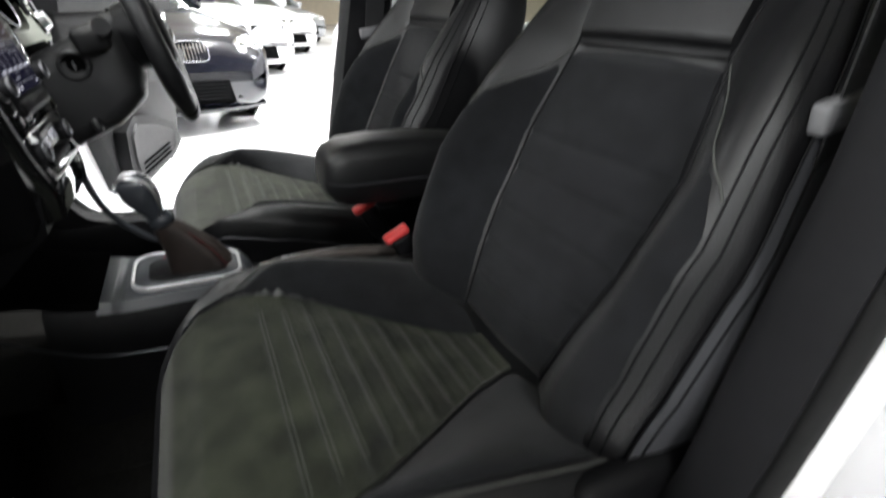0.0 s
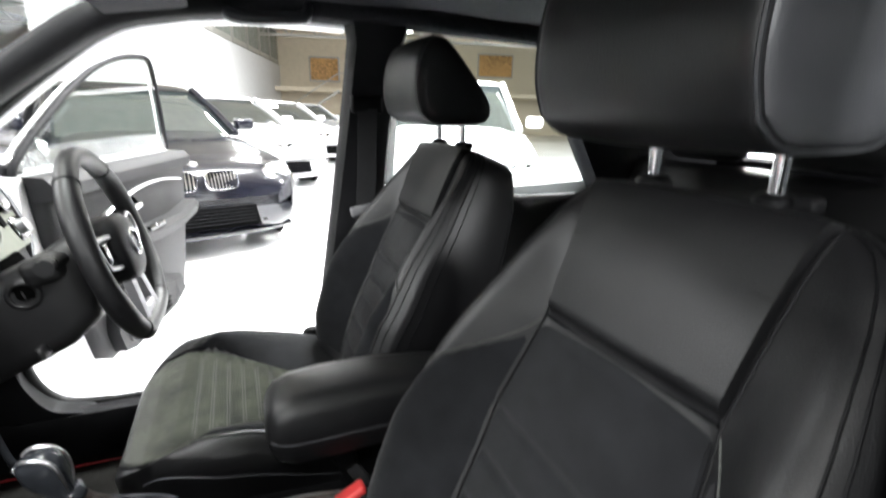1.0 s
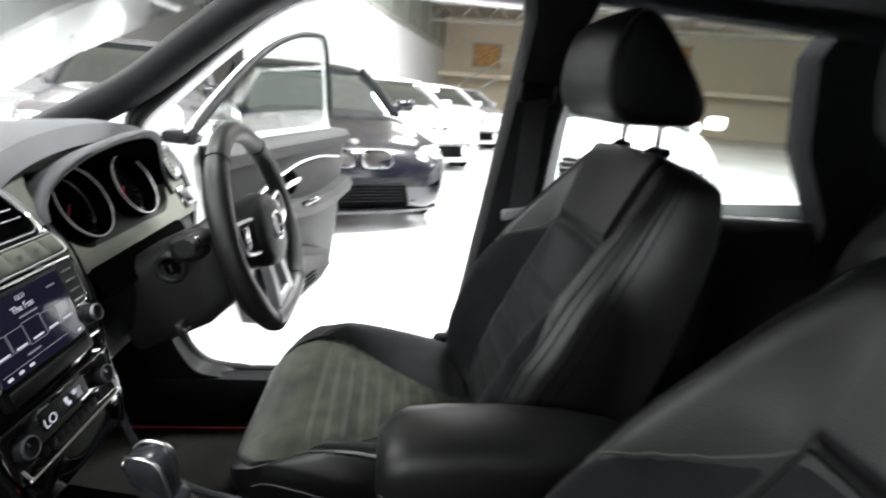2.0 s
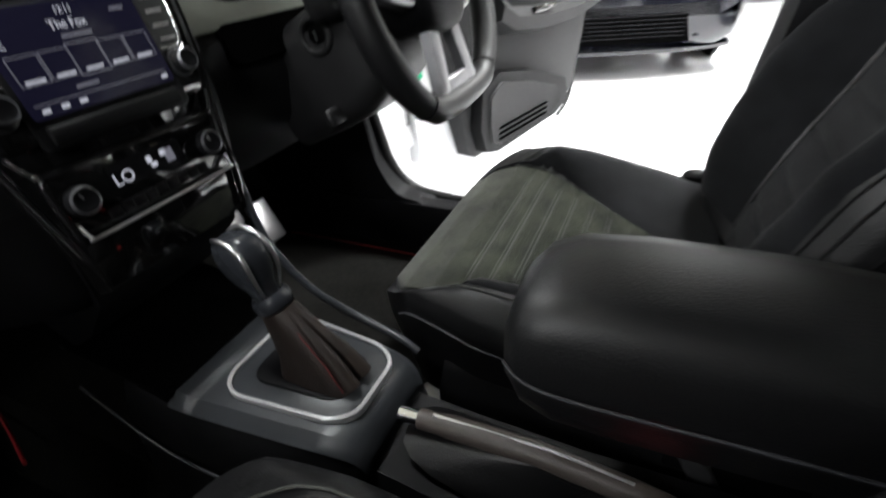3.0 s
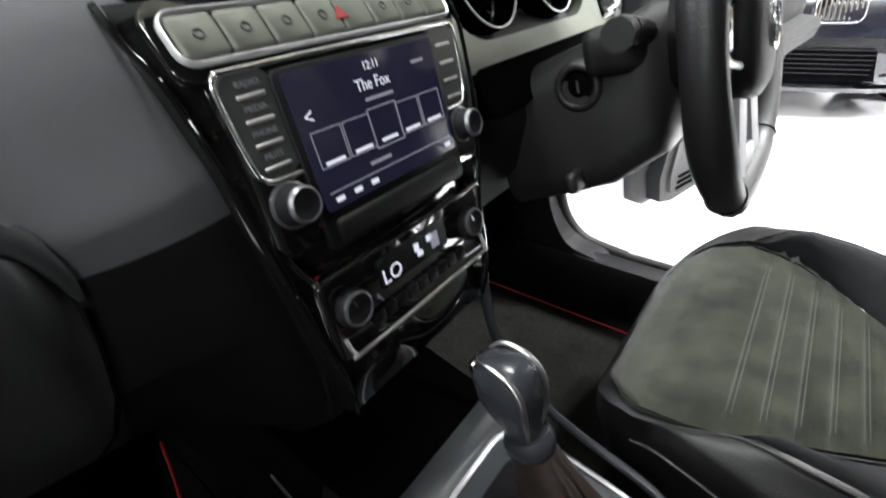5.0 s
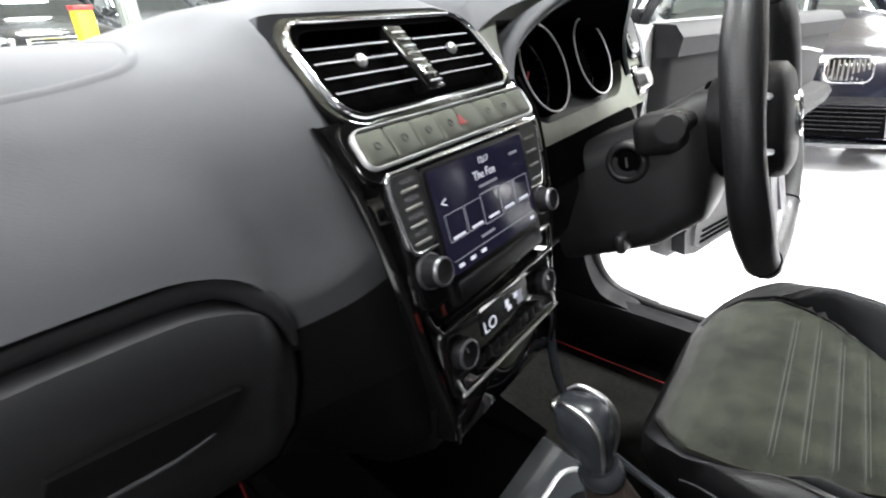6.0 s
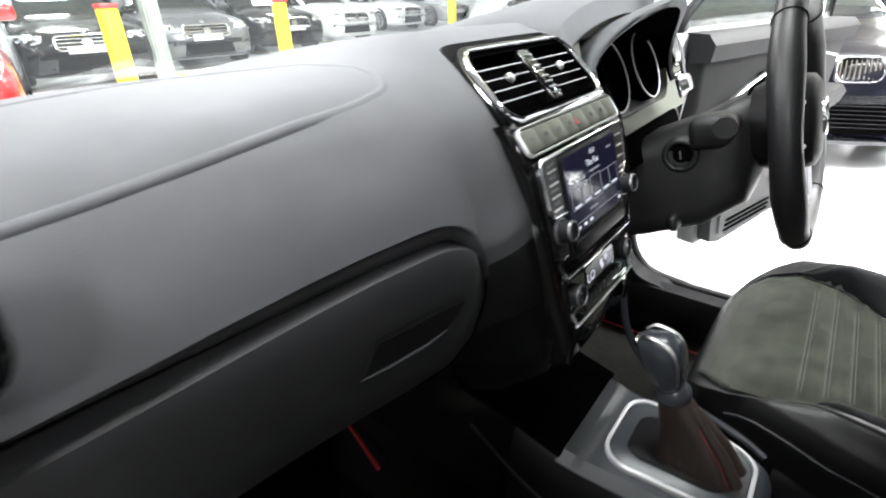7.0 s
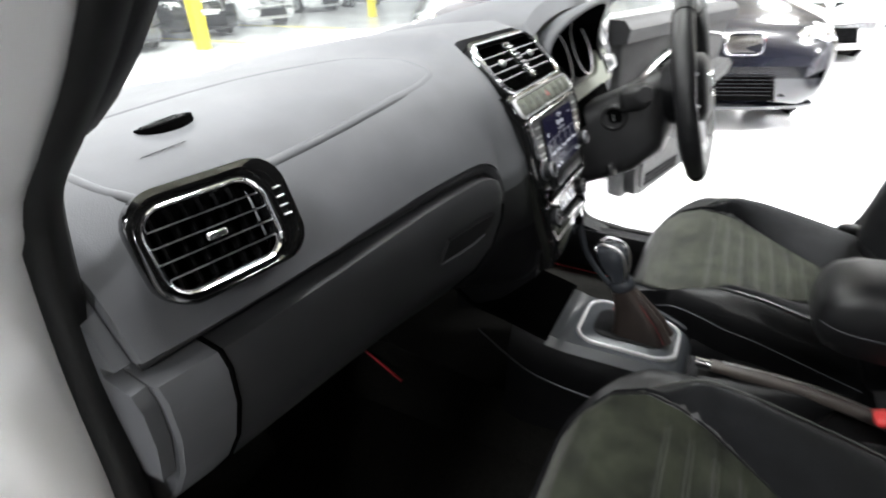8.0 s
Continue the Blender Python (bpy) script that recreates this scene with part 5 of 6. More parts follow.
        part("bolster", loft(rows, closed=False), BLACKSUEDE, back, "black suede face of the side bolster", smooth=60)
        part("bolster_cross_seam", tube([back_point(0.557 - 0.17 * f ** 0.8, s * (panel_edge(0.56 - 0.17 * f ** 0.8) + 0.004 + (back_half_width(0.56 - 0.17 * f ** 0.8) * 0.91 - panel_edge(0.56 - 0.17 * f ** 0.8) - 0.004) * f), 0.0003) for f in np.linspace(0, 1, 14)], 0.0013, 5), STITCH, back)
        part("piping", tube([back_point(h, s * (panel_edge(h) + 0.001), 0.0008) for h in np.linspace(0.05, 0.965, 46)], 0.0015, 6), HARD, back)
        for q in (0.915, 0.955):
            part("bolster_seam", tube([back_point(h, s * back_half_width(h) * q, 0.0002) for h in np.linspace(0.06, 0.95, 40)], 0.0012, 5), HARD, back)
        rows = []
        for h in np.linspace(0.04, 0.95, 30):
            w, (x, z), dp = back_half_width(h), back_face(h), back_depth(h)
            a = back_point(h, s * w, 0)
            rows.append([(a[0] + (x + dp * 0.80 - a[0]) * f, s * (w * (1 - 0.022 * f * f) + 0.0025 + 0.008 * math.sin(math.pi * f)), a[2] + (z - dp * 0.27 - a[2]) * f) for f in (0.04, 0.15, 0.3, 0.45, 0.6, 0.8, 0.97)])
        # the door-side flank gets the lit copy of the leather, the other stays black
        part("side_panel", loft(rows, closed=False), LITLEATHER if s == grey else LEATHER, back, "backrest side, its leather greyed as if lit from the door" if s == grey else "", smooth=60)
        for k in (0, 1):
            part("side_stitch", tube([(r[k][0], r[k][1] + s * 0.0008, r[k][2]) for r in rows], 0.0012, 5), HARD, back)
    part("cross_seam", tube([back_point(0.566, y, 0.0015) for y in np.linspace(-0.110, 0.110, 15)], 0.0022, 6), HARD, back)
    part("rear_panel", loft([[(x + 0.90 * back_depth(h) + 0.004, y, z - 0.30 * back_depth(h)) for y in (-w * 0.85, -w * 0.4, w * 0.4, w * 0.85)] for h, (x, z), w in ((h, back_face(h), back_half_width(h)) for h in (0.05, 0.3, 0.6, 0.85))], closed=False), CARPET, back)
    # headrest: a padded wedge with flat sides, on two chrome posts
    rest = part("headrest", loft([head_ring(y, k, d) for y, k, d in ((-0.121, 0.84, 0.0), (-0.120, 0.91, 0.0), (-0.115, 0.965, 0.0), (-0.106, 0.99, 0.0), (-0.09, 1.0, 0), (-0.05, 1.015, 0), (0, 1.02, 0), (0.05, 1.015, 0), (0.09, 1.0, 0), (0.106, 0.99, 0.0), (0.115, 0.965, 0.0), (0.120, 0.91, 0.0), (0.121, 0.84, 0.0))]), LEATHER, seat, smooth=60)
    for s in (-1, 1):
        part("side_panel", loft([head_ring(s * y, k) for y, k in ((0.119, 0.90), (0.1235, 0.87), (0.1265, 0.70), (0.128, 0.35), (0.1285, 0.02))]), LITLEATHER if s == grey else LEATHER, rest, "headrest side, its leather greyed as if lit from the door" if s == grey else "", smooth=60)
        part("piping", tube(head_ring(s * 0.1185, 0.945), 0.0019, 6, closed=True), PIPING, rest)
        post = part("headrest_post", tube([(0.436, s * 0.064, 1.05), (0.432, s * 0.064, 1.17)], 0.0062, 14), CHROME, seat)
        part("post_collar", lathe([(0.0, -0.02), (0.017, -0.02), (0.018, 0.004), (0.014, 0.010), (0.0065, 0.011)], pose(0.436, s * 0.064, 1.096), 18), HARD, post)
    part("release_knob", box((-0.008, -0.010, -0.006), (0.008, 0.010, 0.008), 0.004, 2, pose(0.436, -0.088, 1.100)), HARD, seat)
    return seat


p_seat = front_seat("black leather passenger seat with dark suede panels", 0.0, -1)
p_seat.location = (0, -0.345, 0)
d_seat = front_seat("black leather driver's seat with dark suede panels", 0.010, 1)
d_seat.location = (0.045, 0.352, 0)
for ob in d_seat.children:
    if ob.name.split(".")[0] == "cushion":
        ob.location.x -= 0.03
for seat_, s in ((p_seat, -1), (d_seat, 1)):
    part("recliner_cover", box((0.12, s * -0.258, 0.46), (0.28, s * -0.215, 0.60), 0.022, 3), HARD, seat_)
    part("recliner_cover", box((0.12, s * 0.215, 0.46), (0.30, s * 0.258, 0.60), 0.022, 3), HARD, seat_)

# belt buckles
for x, y, z, lab in ((0.150, 0.078, 0.618, "red-topped belt buckle beside the driver's seat"), (0.158, -0.076, 0.622, "red-topped belt buckle beside the passenger seat")):
    bk = thing("belt_buckle", lab, "buckle", "belt buckles")
    m = pose(x, y, z, 0, -28, 0)
    part("buckle_body", box((-0.018, -0.014, -0.07), (0.018, 0.014, 0.0), 0.005, 2, m), HARD, bk)
    part("red_button", box((-0.026, -0.0115, 0.0), (0.020, 0.0115, 0.013), 0.004, 2, m), RED, bk)
    part("strap", box((-0.012, -0.006, -0.18), (0.012, 0.006, -0.07), 0.003, 1, m), BELT, bk)

# ---- steering wheel and column ----
wheel = thing("steering_wheel", "black leather sports steering wheel with flat bottom", "steering wheel")
wm = frame_at((-0.170, 0.345, 0.917), (0, 1, 0), (-0.27, 0, 0.963))
rim = []
for i in range(72):
    a = 2 * math.pi * i / 72
    r = 0.165
    x, y = r * math.cos(a), r * math.sin(a)
    if y < -0.142:
        y = -0.142 - (abs(y) - 0.142) * 0.25
    rim.append((x, y, 0))
part("rim", tube([wm @ Vector(p) for p in rim], [0.0165 + 0.0022 * math.exp(-((abs(math.degrees(math.atan2(p[1], abs(p[0])))) - 28) / 16) ** 2) for p in rim], 14, closed=True), LEATHER, wheel, smooth=60)
for a in (52, 128, 232, 308):
    c = Vector((0.165 * math.cos(radians(a)), max(0.165 * math.sin(radians(a)), -0.142), 0))
    t = Vector((-math.sin(radians(a)), math.cos(radians(a)), 0))
    part("rim_seam", tube([wm @ (c + 0.0172 * (math.cos(q) * c.normalized() + math.sin(q) * Vector((0, 0, 1)))) for q in np.linspace(0, 6.283, 16, endpoint=False)], 0.0012, 5, closed=True), HARD, wheel)
hub = part("hub", loft([[wm @ Vector((x * s, y * s, z)) for x, y in [(0.068 * math.copysign(abs(math.cos(t)) ** 0.8, math.cos(t)), 0.062 * math.copysign(abs(math.sin(t)) ** 0.8, math.sin(t)) - 0.004) for t in np.linspace(0, 2 * math.pi, 32, endpoint=False)]] for s, z in ((0.9, -0.05), (1.0, -0.02), (1.0, 0.004), (0.95, 0.016), (0.8, 0.022), (0.4, 0.0245))]), HARD, wheel, smooth=60)
part("badge_ring", ring_plate([(0.025 * math.cos(a), 0.025 * math.sin(a)) for a in np.linspace(0, 6.2832, 28, endpoint=False)], [(0.022 * math.cos(a), 0.022 * math.sin(a)) for a in np.linspace(0, 6.2832, 28, endpoint=False)], wm @ pose(0, 0, 0.0275), 0.006, 0.001), CHROME, hub)
part("badge", lathe([(0.0, 0.0255), (0.021, 0.0245), (0.022, 0.02)], wm, 24), GRAPHITE, hub)
for s in (-1, 1):
    sp = part("spoke", loft([[wm @ Vector((s * x, y, z)) for y, z in ((yc - hh, -0.012), (yc - hh, 0.002), (yc, 0.006), (yc + hh, 0.002), (yc + hh, -0.012))] for x, yc, hh in ((0.055, 0.0, 0.034), (0.09, 0.006, 0.026), (0.13, 0.014, 0.024), (0.158, 0.018, 0.028))]), HARD, wheel)
    part("spoke_trim", tube([wm @ Vector(p) for p in smooth_line([(s * 0.064, 0.030, 0.008), (s * 0.09, 0.034, 0.008), (s * 0.128, 0.036, 0.006), (s * 0.134, 0.012, 0.007), (s * 0.122, -0.010, 0.007), (s * 0.07, -0.024, 0.008)], 22)], 0.0034, 8), ALLOY, sp)
    part("key_pad", box((-0.022, -0.017, 0), (0.022, 0.017, 0.005), 0.004, 2, wm @ pose(s * 0.096, 0.010, 0.004)), PIANO, sp)
    part("lower_spoke", loft([[wm @ Vector((s * x, y, z)) for x, z in ((xc - 0.013, -0.01), (xc - 0.013, 0.004), (xc, 0.008), (xc + 0.013, 0.004), (xc + 0.013, -0.01))] for y, xc in ((-0.055, 0.030), (-0.09, 0.036), (-0.12, 0.042), (-0.142, 0.048))]), ALLOY, wheel, "satin silver lower spoke")
part("lower_plate", box((-0.034, -0.014, -0.008), (0.034, 0.012, 0.005), 0.004, 2, wm @ pose(0, -0.128, 0)), ALLOY, wheel)
col_ = thing("steering_column", "black plastic steering column shroud with stalks", "column")
bm = loft([[wm @ Vector((x, y, z)) for x, y in rounded(w, h, 0.035, 5, 0, cy)] for z, w, h, cy in ((-0.045, 0.105, 0.110, -0.012), (-0.062, 0.132, 0.150, -0.030), (-0.12, 0.140, 0.160, -0.056), (-0.18, 0.145, 0.158, -0.068), (-0.24, 0.150, 0.155, -0.078))])
part("shroud", bm, SHROUD, col_, smooth=50)
for s, y_ in ((-1, 0.016), (1, 0.014)):
    st_ = part("stalk", tube([wm @ Vector(p) for p in smooth_line([(s * 0.05, y_, -0.07), (s * 0.10, y_ + 0.008, -0.066), (s * 0.145, y_ + 0.012, -0.060), (s * 0.165, y_ + 0.012, -0.058)], 12)], [0.012] * 5 + [0.0125] * 3 + [0.0135] * 4, 10), SHROUD, col_)
    part("stalk_band", tube([wm @ Vector((s * 0.133, y_ + 0.011, -0.061)), wm @ Vector((s * 0.137, y_ + 0.011, -0.061))], 0.0128, 10), PIANO, st_)
im = frame_at(wm @ Vector((-0.0700, -0.019, -0.136)), wm.to_3x3() @ Vector((0, 0, 1)), wm.to_3x3() @ Vector((0, 1, 0)))
ig = part("ignition_ring", lathe([(0.0165, -0.004), (0.0170, 0.0045), (0.0190, 0.0062), (0.0225, 0.0056), (0.0255, 0.0020), (0.0270, -0.006)], im, 30, ring=True), SHROUD, col_, smooth=60)
part("ignition_lock", lathe([(0.0, 0.0012), (0.0105, 0.0012), (0.0118, 0.0004), (0.0168, 0.0002)], im, 26), DARKHOLE, ig)
part("key_slot", box((-0.0012, -0.006, 0.0010), (0.0012, 0.006, 0.0019), 0.0, m=im), SATIN, ig, smooth=0)
part("adjust_lever", box((-0.045, -0.012, -0.006), (0.03, 0.012, 0.006), 0.005, 2, wm @ pose(-0.05, -0.118, -0.15)), SHROUD, col_)
part("stalk_pod", box((-0.026, -0.022, -0.026), (0.026, 0.022, 0.026), 0.012, 3, wm @ pose(-0.074, 0.012, -0.092)), SHROUD, col_)
part("seam_ring", tube([wm @ Vector((0.0585 * math.cos(a), 0.056 * math.sin(a) - 0.008, -0.056)) for a in np.linspace(0, 6.2832, 40, endpoint=False)], 0.0022, 6, closed=True), DARKHOLE, col_)

# ---- body shell ----
shell = thing("hatchback_body", "white hatchback body with both front doors open", "car")
part("floor_pan", box((-0.95, -0.64, 0.27), (1.55, 0.64, 0.325), 0.01, 1), CARPET, shell, smooth=0)
part("tunnel", loft([[(x, -w - 0.04, 0.325), (x, -w, z), (x, w, z), (x, w + 0.04, 0.325)] for x, w, z in ((-0.95, 0.12, 0.50), (-0.45, 0.10, 0.46), (0.0, 0.09, 0.42), (0.9, 0.09, 0.40))]), CARPET, shell)
part("bulkhead", box((-0.98, -0.66, 0.27), (-0.93, 0.66, 0.94), 0.0), LINER, shell, smooth=0)
part("toe_board", loft([[(x, y, z) for x, z in ((-0.94, 0.62), (-0.92, 0.62), (-0.70, 0.325), (-0.72, 0.32))] for y in (-0.62, 0.62)]), CARPET, shell)
for s in (-1, 1):
    # sill: dark plastic cover inside, white outside, rubber seal between
    part("sill", loft([[(x, s * y, z) for y, z in ((0.62, 0.30), (0.60, 0.36), (0.585, 0.425), (0.595, 0.450), (0.625, 0.455), (0.655, 0.440), (0.665, 0.41), (0.665, 0.30))] for x in (-0.62, -0.40, 0.0, 0.3, 0.6, 1.3)]), HARD, shell)
    part("kick_trim", loft([[(x, s * y, z) for x, z in smooth_line([(-0.31, 0.40), (-0.335, 0.447), (-0.405, 0.468), (-0.445, 0.53), (-0.460, 0.60), (-0.475, 0.72)], 26) + [(-0.56, 0.72), (-0.56, 0.40)]] for y in (0.600, 0.612, 0.652)]), HARD, shell, smooth=70)
    part("outer_sill", loft([[(x, s * y, z) for y, z in ((0.668, 0.20), (0.668, 0.425), (0.70, 0.405), (0.74, 0.37), (0.755, 0.30), (0.74, 0.20))] for x in (-0.62, 1.3)]), WHITE, shell)
    # door opening's front edge, with its seal
    fr = smooth_line([(-0.30, s * 0.664, 0.437), (-0.395, s * 0.664, 0.452), (-0.440, s * 0.652, 0.51), (-0.458, s * 0.640, 0.60), (-0.475, s * 0.618, 0.75), (-0.468, s * 0.608, 0.88), (-0.490, s * 0.606, 0.985), (-0.485, s * 0.606, 1.06), (-0.40, s * 0.604, 1.14), (-0.29, s * 0.60, 1.235), (-0.18, s * 0.596, 1.315), (-0.06, s * 0.595, 1.353), (0.10, s * 0.60, 1.372), (0.32, s * 0.61, 1.375)], 60)
    if s < 0:
        fr = smooth_line([(-0.30, -0.664, 0.437), (-0.395, -0.664, 0.452), (-0.440, -0.652, 0.51), (-0.455, -0.640, 0.60), (-0.462, -0.618, 0.75), (-0.462, -0.608, 0.88), (-0.432, -0.606, 0.985), (-0.405, -0.606, 1.03), (-0.36, -0.604, 1.068), (-0.305, -0.602, 1.115), (-0.20, -0.60, 1.225), (-0.10, -0.597, 1.32), (0.0, -0.596, 1.360), (0.10, -0.60, 1.374), (0.32, -0.61, 1.375)], 60)
    part("door_seal", tube(fr, 0.014, 8), RUBBER, shell)
    off, back = (0.046, 0.02) if s > 0 else (0.034, 0.004)
    part("white_jamb", tube([(0.30, s * (0.664 + off), 0.415), (0.0, s * (0.664 + off), 0.415), (-0.18, s * (0.664 + off), 0.418)] + [(x - 0.012 - back * (z < 1.0), y + s * off, z + 0.004 - 0.02 * (z < 0.445)) for x, y, z in fr], 0.036, 12, flat=0.8), WHITE, shell)
    part("side_wall", loft([[(x, s * y, z) for x, z in ((-0.46, 0.32), (-0.445, 0.50), (-0.46, 0.62), (-0.485, 0.75), (-0.48, 0.90), (-0.50, 0.985), (-0.60, 1.0), (-0.95, 0.98), (-0.95, 0.32))] for y in (0.604, 0.618)]), HARD, shell)
    part("front_wing", loft([[(x, s * y, z) for x, z in ((-0.47, 0.25), (-0.465, 0.60), (-0.54, 0.90), (-0.56, 0.98), (-1.6, 0.93), (-1.75, 0.60), (-1.65, 0.25))] for y in (0.71, 0.80)]), WHITE, shell)
    # windscreen pillar
    q = 0.06 * (s < 0)
    ap = smooth_line([(-0.80, s * 0.655, 0.965), (-0.64 + q, s * 0.618, 1.04 - q / 3), (-0.47 + q, s * (0.590 - q / 3), 1.13 - q / 4), (-0.34 + q, s * 0.572, 1.225), (-0.21 + q / 2, s * 0.558, 1.315), (-0.10, s * 0.555, 1.355), (0.05, s * 0.56, 1.378)], 26)
    if s < 0:
        ap = smooth_line([(-0.80, -0.655, 0.965), (-0.56, -0.622, 1.012), (-0.43, -0.598, 1.045), (-0.35, -0.588, 1.092), (-0.26, -0.576, 1.19), (-0.16, -0.562, 1.30), (-0.08, -0.556, 1.355), (0.05, -0.56, 1.378)], 26)
    part("windscreen_pillar", tube(ap, 0.038 if s > 0 else 0.020, 10, flat=0.9), PILLAR, shell)
    part("roof_rail", tube(smooth_line([(-0.14, s * 0.592, 1.352), (0.1, s * 0.582, 1.388), (0.5, s * 0.582, 1.392), (1.0, s * 0.575, 1.375), (1.35, s * 0.56, 1.33)], 16), 0.034, 8), LINER, shell)
    # middle pillar, leaning back, wide at its foot
    part("middle_pillar", loft([[(x0, s * (y - 0.02), z), (x0 + 0.01, s * (y - 0.035), z), (x1 - 0.01, s * (y - 0.035), z), (x1, s * (y - 0.02), z), (x1, s * (y + 0.025), z), (x0, s * (y + 0.025), z)] for x0, x1, y, z in ((0.13, 0.47, 0.635, 0.43), (0.185, 0.43, 0.635, 0.50), (0.220, 0.40, 0.64, 0.60), (0.262, 0.40, 0.645, 0.88), (0.295, 0.42, 0.635, 1.12), (0.315, 0.445, 0.61, 1.32), (0.30, 0.47, 0.595, 1.40))]), PILLAR, shell)
    part("pillar_jamb", loft([[(x0, s * y, z), (x1, s * y, z), (x1, s * (y + 0.03), z), (x0, s * (y + 0.03), z)] for x0, x1, y, z in ((0.16, 0.50, 0.664, 0.40), (0.24, 0.46, 0.668, 0.62), (0.285, 0.44, 0.672, 0.90), (0.33, 0.46, 0.645, 1.32))]), WHITE, shell)
    part("door_seal", tube(smooth_line([(-0.30, s * 0.664, 0.437), (0.0, s * 0.664, 0.440), (0.15, s * 0.662, 0.445), (0.205, s * 0.664, 0.52), (0.245, s * 0.668, 0.65), (0.275, s * 0.672, 0.88), (0.305, s * 0.662, 1.12), (0.325, s * 0.640, 1.32), (0.32, s * 0.612, 1.375)], 40), 0.012, 8), RUBBER, shell)
    # rear door and quarter, closed, with its window
    part("rear_door_trim", loft([[(x, s * y, z) for y, z in ((0.60, 0.40), (0.59, 0.70), (0.60, 0.90), (0.62, 0.925), (0.66, 0.925), (0.66, 0.40))] for x in (0.44, 0.8, 1.2)]), DOORCARD if s > 0 else LINER, shell)
    part("rear_quarter", loft([[(x, s * y, z) for x, z in ((1.12, 0.40), (1.12, 0.93), (1.02, 1.10), (0.98, 1.30), (1.02, 1.38), (1.50, 1.33), (1.75, 0.95), (1.75, 0.40))] for y in (0.585, 0.66)]), LINER, shell)
    part("rear_side_glass", loft([[(x, s * y, z) for x, y, z in ((0.43, 0.640, 0.925), (0.45, 0.605, 1.36), (1.0, 0.60, 1.34), (1.12, 0.640, 0.925))], [(x, s * (y + 0.004), z) for x, y, z in ((0.43, 0.640, 0.925), (0.45, 0.605, 1.36), (1.0, 0.60, 1.34), (1.12, 0.640, 0.925))]]), GLASS, shell, smooth=0).visible_shadow = False
    part("grab_handle", tube(smooth_line([(0.035, s * 0.552, 1.375), (0.045, s * 0.535, 1.352), (0.08, s * 0.530, 1.345), (0.15, s * 0.530, 1.350), (0.20, s * 0.535, 1.358), (0.212, s * 0.555, 1.384)], 20), 0.011, 8, flat=1.4), CONSOLE, shell)
    part("sun_visor", box((-0.075, -0.19, -0.009), (0.075, 0.19, 0.009), 0.008, 2, pose(-0.10, s * 0.31, 1.345, 0, -10, 0)), LINER, shell)
part("roof", loft([[(x, y, z + 0.012 * (1 - (y / 0.6) ** 2) * 2) for x, z in ((-0.19, 1.342), (-0.10, 1.368), (0.05, 1.388), (0.5, 1.398), (1.0, 1.385), (1.40, 1.335), (1.40, 1.375), (1.0, 1.44), (0.5, 1.455), (0.05, 1.445), (-0.16, 1.385))] for y in np.linspace(-0.60, 0.60, 9)]), LINER, shell, "dark grey headliner")
part("roof_skin", loft([[(x, y, z + 0.034 - 0.05 * (abs(y) / 0.64) ** 3) for x, z in ((-0.17, 1.392), (0.05, 1.456), (0.5, 1.468), (1.0, 1.452), (1.46, 1.375), (1.46, 1.385), (1.0, 1.462), (0.5, 1.478), (0.05, 1.466), (-0.20, 1.40))] for y in np.linspace(-0.64, 0.64, 9)]), WHITE, shell)
part("roof_lamp", box((-0.07, -0.08, -0.018), (0.07, 0.08, 0.012), 0.012, 2, pose(0.02, 0, 1.402)), HARD, shell)
ws = part("windscreen", loft([[(x, y, z) for x, z in ((-0.95, 0.985), (-0.60, 1.185), (-0.18, 1.385), (-0.176, 1.380), (-0.597, 1.180), (-0.947, 0.98))] for y in np.linspace(-0.63, 0.63, 5)]), GLASS, shell, smooth=60)
ws.visible_shadow = False
part("bonnet", loft([[(x, y, z - 0.05 * (abs(y) / 0.72) ** 2) for x, z in ((-0.93, 0.955), (-1.2, 0.925), (-1.6, 0.865), (-1.80, 0.76), (-1.78, 0.72), (-1.2, 0.88), (-0.93, 0.91))] for y in np.linspace(-0.72, 0.72, 9)]), WHITE, shell)
